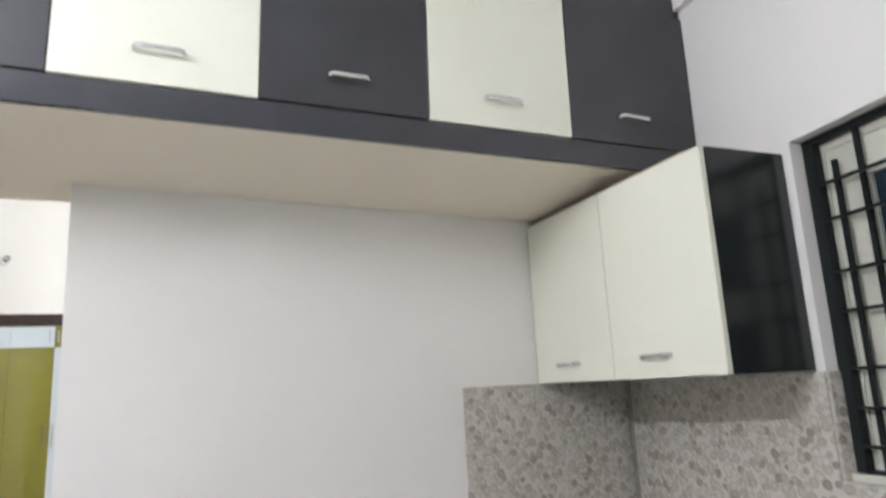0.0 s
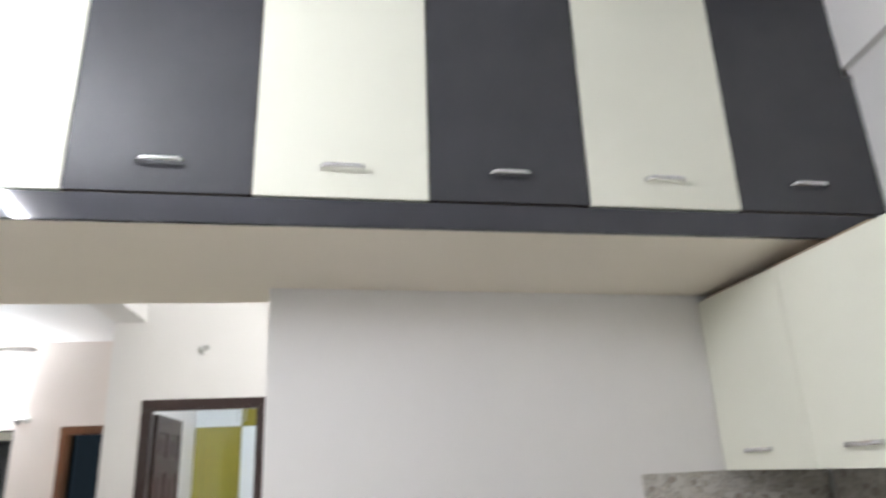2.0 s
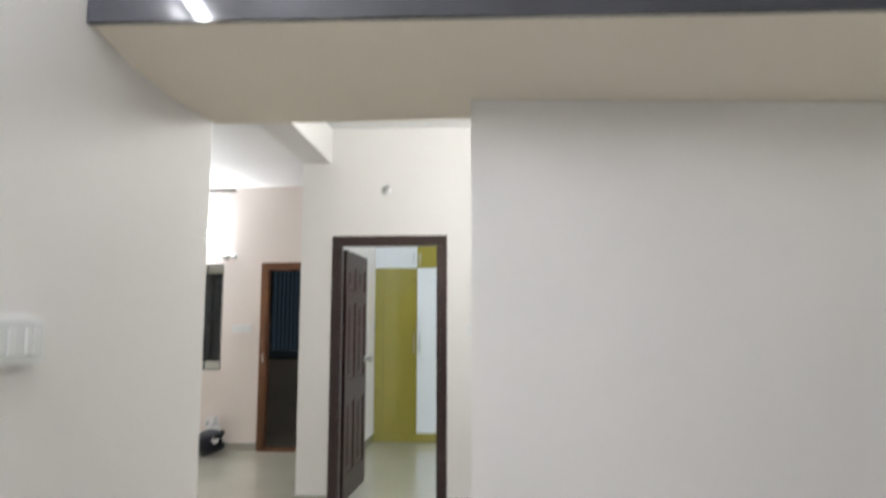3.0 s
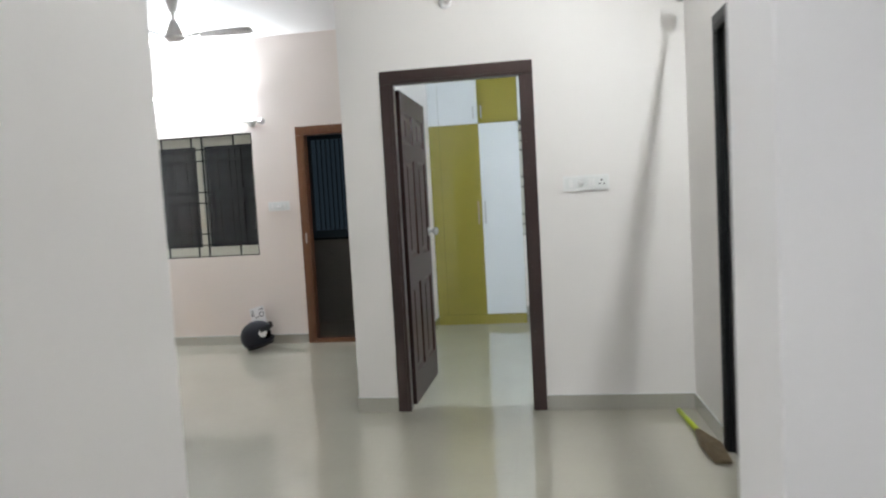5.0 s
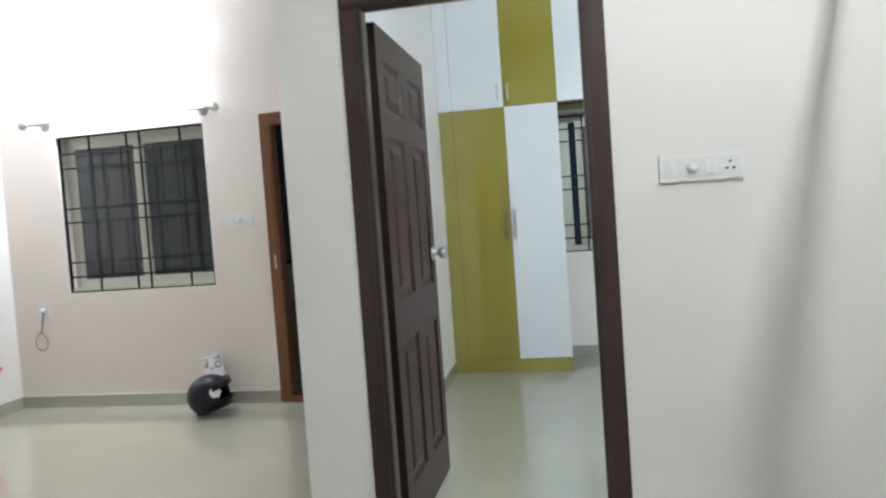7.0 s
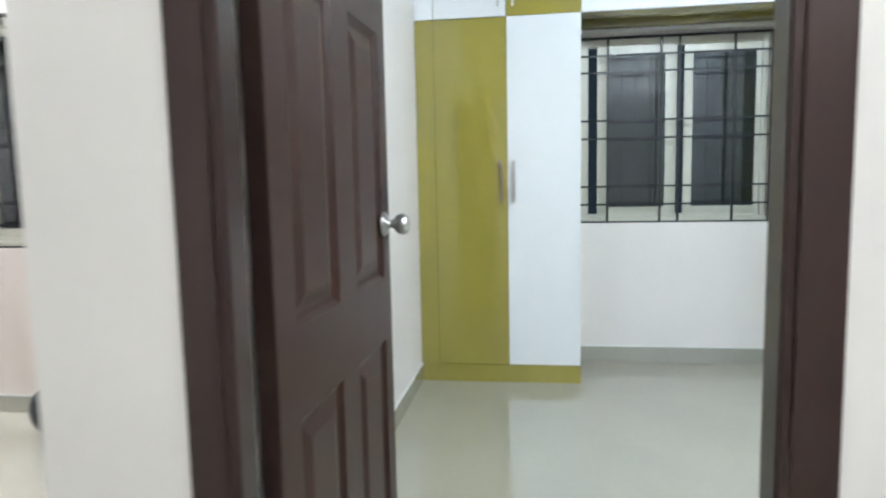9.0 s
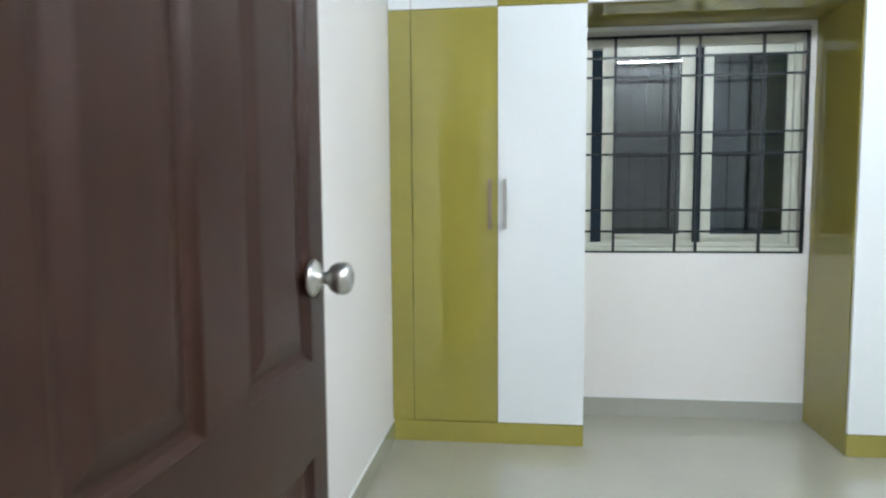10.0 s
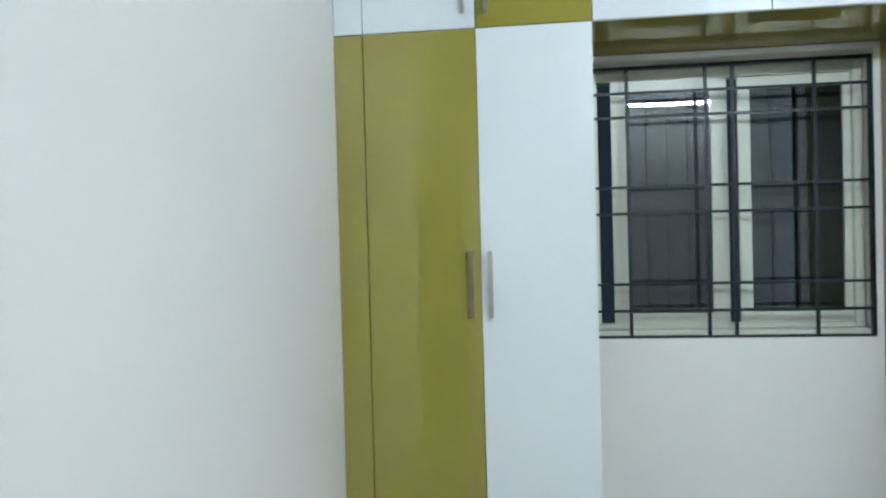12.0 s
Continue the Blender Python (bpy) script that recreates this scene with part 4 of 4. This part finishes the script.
part("motor", lathe([(0, 2.757), (0.018, 2.757), (0.030, 2.735), (0.046, 2.69), (0.062, 2.652), (0.076, 2.636), (0.078, 2.624), (0.058, 2.605), (0.036, 2.595), (0, 2.593)], 28, FX), FAN_WHITE, fan, "bell-shaped white motor housing", smooth=True)
for ang in (1, 121, 241):
    r = FX @ pose(0, 0, 2.632, 0, 0, ang)
    part("blade_arm", box(0.07, 0.20, -0.022, 0.022, -0.004, 0.004, 0.0015, r), FAN_WHITE, fan)
    bm = bmesh.new()
    tilt = radians(-6)
    rows = []
    for i in range(9):
        x = 0.16 + 0.44 * i / 8
        hw = 0.052 + 0.016 * i / 8 - (0.014 if i == 8 else 0)
        rows.append([bm.verts.new((x, s * hw * math.cos(tilt), s * hw * math.sin(tilt) + dz - 0.002)) for s, dz in ((-1, 0.006), (1, 0.006), (1, 0.010), (-1, 0.010))])
    for a, b in zip(rows, rows[1:]):
        for k in range(4):
            bm.faces.new((a[k], a[(k + 1) % 4], b[(k + 1) % 4], b[k]))
    bm.faces.new(rows[0])
    bm.faces.new(rows[-1])
    bm.transform(r)
    part("blade", bm, FAN_WHITE, fan)


def shrine():
    """A small painted home shrine: base, posts, scalloped front, roof, spire and flag."""
    m = pose(-3.808, 5.548, 0, 0, 0, 31.5)       # front faces local -y
    ob = empty("home_shrine", -3.80, 5.57, 0, "small orange and red painted wooden shrine with a pointed spire", "shrine")
    ob.matrix_basis = m
    w, d, h = 0.565, 0.25, 0.595

    def b(n, x0, x1, y0, y1, z0, z1, mat, label="", bev=0.003):
        return part(n, box(x0, x1, y0, y1, z0, z1, bev, m), mat, ob, label)

    hw = w / 2
    b("base", -hw + 0.026, hw - 0.026, -0.018, d - 0.02, 0.0, 0.028, DUSTY, "dusty pink-brown base board")
    b("base_edge", -hw + 0.026, hw - 0.026, -0.026, -0.0185, 0.0, 0.028, MARBLE, "pale front edge of the base board")
    b("step", -hw + 0.041, hw - 0.041, d - 0.06, d - 0.021, 0.0285, 0.10, MARBLE, "dusty white step")
    for s in (-1, 1):
        x0, x1 = s * (hw - 0.0265), s * (hw - 0.060)
        bm = bmesh.new()
        tri = [[bm.verts.new((x, y, z)) for x, z in ((x0, 0.0285), (x1, 0.0285), (x0 * 0.96 + x1 * 0.04, 0.14), (x0, 0.14))] for y in (-0.012, 0.010)]
        bm.faces.new(tri[0])
        bm.faces.new(tri[1])
        for i in range(4):
            bm.faces.new((tri[0][i], tri[0][(i + 1) % 4], tri[1][(i + 1) % 4], tri[1][i]))
        bm.transform(m)
        part("foot_bracket", bm, RED, ob, "red flared bracket at the foot of the post")
    b("back_panel", -hw + 0.026, hw - 0.026, d - 0.019, d, 0.0, h, YELLOW, "yellow-orange painted back board")
    b("side_panel", -hw + 0.0255, -hw + 0.040, 0.015, d - 0.0605, 0.0285, h, ORANGE)
    b("side_panel", hw - 0.040, hw - 0.0255, 0.015, d - 0.0605, 0.0285, h, ORANGE)
    for s in (-1, 1):
        b("post", min(s * (hw + 0.008), s * (hw - 0.025)), max(s * (hw + 0.008), s * (hw - 0.025)), -0.03, 0.014, 0.0, h, RED, "red painted post")
        b("post", min(s * hw, s * (hw - 0.025)), max(s * hw, s * (hw - 0.025)), d - 0.03, d, 0.0, h, RED, "red painted post")
    # scalloped front: a board whose lower edge steps up to a point
    prof = [(-0.239, 0.36), (-0.215, 0.375), (-0.205, 0.405), (-0.165, 0.425), (-0.155, 0.455), (-0.11, 0.475), (-0.095, 0.505), (-0.04, 0.522), (0.0, 0.555)]
    line = prof + [(-x, z) for x, z in reversed(prof[:-1])]
    bm = bmesh.new()
    f0, f1 = [], []
    for y, store in ((-0.012, f0), (0.004, f1)):
        for x, z in line:
            store.append((bm.verts.new((x, y, z)), bm.verts.new((x, y, h))))
    for i in range(len(line) - 1):
        for st in (f0, f1):
            bm.faces.new((st[i][0], st[i + 1][0], st[i + 1][1], st[i][1]))
        bm.faces.new((f0[i][0], f0[i + 1][0], f1[i + 1][0], f1[i][0]))
    bm.transform(m)
    part("arch_board", bm, ORANGE, ob, "orange scalloped arch board")
    b("roof", -hw - 0.05, hw + 0.05, -0.0645, d + 0.04, h + 0.0005, h + 0.022, RED, "red painted overhanging roof board")
    b("fascia", -hw - 0.05, hw + 0.05, -0.08, -0.065, h + 0.0005, h + 0.056, RED, "red painted roof fascia")
    b("fascia_cap", -hw - 0.045, hw + 0.045, -0.080, -0.062, h + 0.0565, h + 0.064, CREAM_PAINT, "cream painted cap of the fascia")
    for s in (-1, 1):
        bm = bmesh.new()
        x0, x1 = s * (hw + 0.022), s * (hw + 0.052)
        fin = [[bm.verts.new((x, y, z)) for x, z in ((x0, h + 0.0645), (x1 - s * 0.008, h + 0.0645), (x1 + s * 0.010, h + 0.098))] for y in (-0.079, -0.064)]
        bm.faces.new(fin[0])
        bm.faces.new(fin[1])
        for i in range(3):
            bm.faces.new((fin[0][i], fin[0][(i + 1) % 3], fin[1][(i + 1) % 3], fin[1][i]))
        bm.transform(m)
        part("roof_corner", bm, RED, ob, "upturned red roof corner")
    for i in range(9):
        x = -hw - 0.04 + (w + 0.08) * i / 8
        part("crest", lathe([(0.009, h + 0.0645), (0.010, h + 0.069), (0.005, h + 0.076), (0, h + 0.079)], 10, m @ Matrix.Translation((x * 0.9, -0.071, 0))), CREAM_PAINT, ob, "small painted roof crest", smooth=True)
    bm = bmesh.new()
    low = [bm.verts.new((sx * 0.078, d / 2 - 0.03 + sy * 0.078, h + 0.0225)) for sx, sy in ((-1, -1), (1, -1), (1, 1), (-1, 1))]
    up = [bm.verts.new((sx * 0.012, d / 2 - 0.03 + sy * 0.012, h + 0.33)) for sx, sy in ((-1, -1), (1, -1), (1, 1), (-1, 1))]
    bm.faces.new(low)
    bm.faces.new(up)
    for i in range(4):
        bm.faces.new((low[i], low[(i + 1) % 4], up[(i + 1) % 4], up[i]))
    bmesh.ops.recalc_face_normals(bm, faces=bm.faces)
    bmesh.ops.bevel(bm, geom=bm.edges[:], offset=0.003, segments=1, affect="EDGES", clamp_overlap=True)
    bm.transform(m)
    part("spire", bm, ORANGE, ob, "orange painted pyramid spire")
    bm = bmesh.new()
    cy = d / 2 - 0.03
    skin = [[bm.verts.new((x + dx, cy + y, z)) for x, y, z in ((0.0785, -0.072, h + 0.024), (0.0785, 0.072, h + 0.024), (0.013, 0.011, h + 0.326), (0.013, -0.011, h + 0.326))] for dx in (0.001, 0.004)]
    bm.faces.new(skin[0])
    bm.faces.new(skin[1])
    for i in range(4):
        bm.faces.new((skin[0][i], skin[0][(i + 1) % 4], skin[1][(i + 1) % 4], skin[1][i]))
    bm.transform(m)
    part("spire_face", bm, YELLOW, ob, "yellow painted spire face")
    c = m @ Vector((0, d / 2 - 0.03, 0))
    part("flag_pole", tube([(c.x, c.y, h + 0.325), (c.x, c.y, h + 0.475)], 0.004, 8), STEEL, ob, smooth=True)
    bm = bmesh.new()
    top, bot = [], []
    for i in range(7):
        x = 0.015 * i + 0.004
        wv = 0.008 * math.sin(i * 1.2)
        hh = 0.030 * (1 - i / 6.5)
        for st, s in ((top, 1), (bot, -1)):
            st.append([bm.verts.new((c.x + x, c.y + wv + dy, h + 0.445 + s * hh)) for dy in (-0.001, 0.001)])
    for i in range(6):
        for k in (0, 1):
            bm.faces.new((top[i][k], top[i + 1][k], bot[i + 1][k], bot[i][k]))
        bm.faces.new((top[i][0], top[i + 1][0], top[i + 1][1], top[i][1]))
        bm.faces.new((bot[i][0], bot[i + 1][0], bot[i + 1][1], bot[i][1]))
    part("flag", bm, PINK, ob, "small pink pennant")
    return ob


shrine()
lamp = empty("incense_dish", -3.79, 5.62, 0.0285, "small brown dish lying on the base of the shrine", "dish")
lm = pose(-3.808, 5.548, 0, 0, 0, 31.5) @ Matrix.Translation((0.02, 0.07, 0.0285))
part("bowl", lathe([(0, 0), (0.020, 0), (0.032, 0.012), (0.034, 0.020), (0.028, 0.016), (0, 0.008)], 20, lm), INNER, lamp, smooth=True)
part("handle", tube([lm @ Vector((-0.030, 0, 0.015)), lm @ Vector((-0.075, -0.01, 0.010))], 0.006, 8), INNER, lamp, smooth=True)


def helmet():
    """A full-face helmet standing tilted back by the wall, its visor raised."""
    ob = empty("motorcycle_helmet", -3.125, 7.13, 0, "black motorcycle helmet standing on the floor by the wall", "helmet")
    zax = Vector((-0.24, -0.10, 0.95)).normalized()
    face = Vector((0.90, 0.12, 0.30))
    yax = -(face - zax * face.dot(zax)).normalized()
    xax = yax.cross(zax)
    m = Matrix.Translation((-3.135, 7.13, 0.131)) @ Matrix((xax, yax, zax)).transposed().to_4x4() @ Matrix.Scale(1.1, 4)

    def shell(r, open_cut, face_cut, squash):
        bm = bmesh.new()
        bmesh.ops.create_uvsphere(bm, u_segments=36, v_segments=20, radius=r)
        bm.transform(Matrix.Diagonal((0.92, 1.12, squash, 1)))
        kill = [f for f in bm.faces if f.calc_center_median().z < open_cut or (f.calc_center_median().y < face_cut and -0.048 < f.calc_center_median().z < 0.045)]
        bmesh.ops.delete(bm, geom=kill, context="FACES")
        return bm

    bm = shell(0.132, -0.085, -0.088, 1.0)
    bmesh.ops.solidify(bm, geom=bm.faces[:], thickness=0.012)
    bm.transform(m)
    part("shell", bm, HELMET, ob, "black shell", smooth=True)
    bm = shell(0.118, -0.080, -0.074, 1.0)
    bmesh.ops.solidify(bm, geom=bm.faces[:], thickness=0.014)
    bm.transform(m)
    part("lining", bm, MESH_RIB, ob, "dark grey padded lining", smooth=True)
    rim = [m @ Vector((0.093 * math.cos(a), 0.112 * math.sin(a), -0.084)) for a in [radians(360 * i / 32) for i in range(33)]]
    part("rim_trim", tube(rim, 0.009, 8), HOLE, ob, "black rubber edge trim", smooth=True)
    bm = bmesh.new()
    arc = [radians(-62 + 124 * k / 12) for k in range(13)]
    lo = [[bm.verts.new((rr * 0.93 * math.sin(a), -rr * 1.08 * math.cos(a), zz)) for a in arc] for zz in (0.035, 0.075) for rr in (0.139, 0.143)]
    for a, b in ((0, 1), (1, 3), (3, 2), (2, 0)):
        for k in range(12):
            bm.faces.new((lo[a][k], lo[a][k + 1], lo[b][k + 1], lo[b][k]))
    bm.transform(m)
    part("visor", bm, VISOR, ob, "raised smoke grey visor", smooth=True)
    nrm = Vector((0.66, -0.70, 0.30)).normalized()
    c = m.translation + nrm * 0.146
    part("sticker", lathe([(0.043, 0), (0.043, 0.0012), (0, 0.0012)], 6, Matrix.Translation(c + nrm * 0.004) @ nrm.to_track_quat("Z", "Y").to_matrix().to_4x4()), PAPER, ob, "white sticker")
    return ob


helmet()

# printed sheet leaning on the wall behind the helmet
sm = Matrix.Translation((-3.195, LIV_Y - 0.058, 0.258)) @ Euler((radians(-9), radians(-14), 0)).to_matrix().to_4x4()
sheet = empty("printed_sheet", -3.150, LIV_Y - 0.06, 0.1, "white printed card standing behind a helmet", "sign")
part("card", box(-0.075, 0.078, -0.002, 0.002, -0.236, 0.122, 0.0, sm), PAPER, sheet)


def lettering(text, size, at):
    cu = bpy.data.curves.new("print", "FONT")
    cu.body, cu.size, cu.extrude = text, size, 0.0006
    cu.align_x, cu.align_y = "LEFT", "TOP"
    tmp = new("print", cu)
    me = bpy.data.meshes.new_from_object(tmp.evaluated_get(bpy.context.evaluated_depsgraph_get()))
    bpy.data.objects.remove(tmp)
    bm = bmesh.new()
    bm.from_mesh(me)
    bm.transform(sm @ Matrix.Translation((at[0], -0.0032, at[1])) @ Euler((radians(90), radians(90), 0)).to_matrix().to_4x4())
    part("lettering", bm, INK, sheet, "black printed lettering")


lettering("TO", 0.070, (0.074, 0.114))
lettering("2", 0.046, (0.014, 0.035))
lettering("798", 0.046, (-0.028, 0.105))


# ---- bedroom ----
TOP = 2.095
FRONT = 8.102


def wardrobe(name, x0, x1, doors, filler, label):
    """A floor-standing wardrobe: carcass, plinth, doors with bar handles, a side filler."""
    ob = empty(name, (x0 + x1) / 2, 8.3, 0, label, "wardrobe")
    part("carcass", box(x0 + 0.001, x1 - 0.0005, FRONT + 0.0195, BED_Y - 0.002, 0.0, TOP - 0.002, 0.001), OLIVE, ob)
    part("plinth", box(x0 + 0.001, x1, FRONT, FRONT + 0.019, 0.0, 0.104, 0.001), OLIVE, ob, "olive plinth board")
    if filler:
        part("filler", box(filler[0] + 0.001, filler[1] - 0.002, FRONT, FRONT + 0.019, 0.1045, TOP - 0.003, 0.001), OLIVE, ob, "olive filler strip")
    for a, b, mat, hx, hm in doors:
        colour = "olive" if mat is OLIVE else "white"
        door = part("door", box(a + 0.0015, b - 0.0015, FRONT - 0.001, FRONT + 0.018, 0.1065, TOP - 0.003, 0.0015), mat, ob, "high-gloss " + colour + " door")
        bar_handle(door, (hx, FRONT - 0.001, 1.056), (hx, FRONT - 0.001, 1.294), (0, -0.028, 0), hm, 0.018, "slim vertical bar handle")
    return ob


wardrobe("wardrobe", -1.53, -0.597, [(-1.421, -1.009, OLIVE, -1.045, BROWN_STEEL), (-1.009, -0.597, GLOSS_WHITE, -0.975, STEEL)], (-1.53, -1.421), "tall high-gloss wardrobe with one olive and one white door")
wardrobe("wardrobe", 0.596, 1.699, [(0.600, 1.008, GLOSS_WHITE, 0.972, STEEL), (1.008, 1.42, OLIVE, 1.044, BROWN_STEEL), (1.42, 1.697, GLOSS_WHITE, 1.46, STEEL)], None, "tall high-gloss wardrobe with white and olive doors beside the window")


def loft_unit(x0, x1, mat, handle, label):
    """One overhead cupboard of the row that runs below the bedroom ceiling."""
    ob = empty("loft_cupboard", (x0 + x1) / 2, 8.3, TOP, label, "cupboard", "overhead cupboards above the wardrobes")
    part("carcass", box(x0 + 0.0005, x1 - 0.0005, FRONT + 0.0195, BED_Y - 0.002, TOP, CEIL_L - 0.004, 0.001), OLIVE, ob, "olive laminate carcass")
    d = part("door", box(x0 + 0.0015, x1 - 0.0015, FRONT - 0.001, FRONT + 0.018, TOP, CEIL_L - 0.006, 0.0015), mat, ob)
    if handle is not None:
        bar_handle(d, (handle, FRONT - 0.001, 2.142), (handle, FRONT - 0.001, 2.272), (0, -0.026, 0), STEEL, 0.014, "slim vertical bar handle")
    return ob


loft_unit(-1.529, -1.421, GLOSS_WHITE, None, "narrow white filler cupboard below the ceiling")
loft_unit(-1.421, -1.009, GLOSS_WHITE, -1.053, "white high-gloss overhead cupboard above an olive door")
loft_unit(-1.009, -0.597, OLIVE, -0.972, "olive high-gloss overhead cupboard above a white door")
loft_unit(-0.597, 0.006, GLOSS_WHITE, -0.03, "wide white high-gloss overhead cupboard above the window")
loft_unit(0.006, 0.600, GLOSS_WHITE, 0.04, "wide white high-gloss overhead cupboard above the window")
loft_unit(0.600, 1.008, OLIVE, 0.965, "olive high-gloss overhead cupboard above a white door")
loft_unit(1.008, 1.42, GLOSS_WHITE, 1.05, "white high-gloss overhead cupboard above an olive door")
loft_unit(1.42, 1.698, OLIVE, None, "narrow olive overhead cupboard in the corner")

sliding_window("window_bedroom", -0.65, 0.571, 0.898, 2.048, BED_Y + 0.085, [(-0.460, 0.025, 0.004, True, 0.068, 0.067), (0.075, 0.531, 0.022, False, 0.050, 0.030)], "cream aluminium sliding window, dark outside")
grille("window_grille", -0.649, 0.570, 0.899, 2.047, BED_Y + 0.012, (-0.404, -0.083, 0.026, 0.348), (1.934, 1.833, 1.538, 1.427, 1.128, 1.015), "black welded steel grille across the bedroom window")
part("window_frame", box(-0.609, -0.518, BED_Y + 0.087, BED_Y + 0.140, 0.95, 2.0, 0.003), SASH, bpy.data.objects["window_bedroom"])
# added sheet that darkens the right part of the pane like unlit space
part("dark_pane_sheet", box(0.325, 0.500, BED_Y + 0.1225, BED_Y + 0.1355, 0.99, 1.955), PANE_DARK, bpy.data.objects["window_bedroom"], "added dark sheet for the unlit space behind the glass")
structure("trim_window_head", box(-0.596, 0.594, BED_Y - 0.012, BED_Y - 0.0005, 2.072, 2.090, 0.002), PLASTIC_SHADE, "pale plaster strip above the bedroom window", "trim")
tube_light("tube_light", (0.36, DOOR_Y + 0.121, 2.53), (1, 0, 0), (0, 1, 0), 1.2, T_BEDROOM, "lit white tube light batten on the bedroom wall")
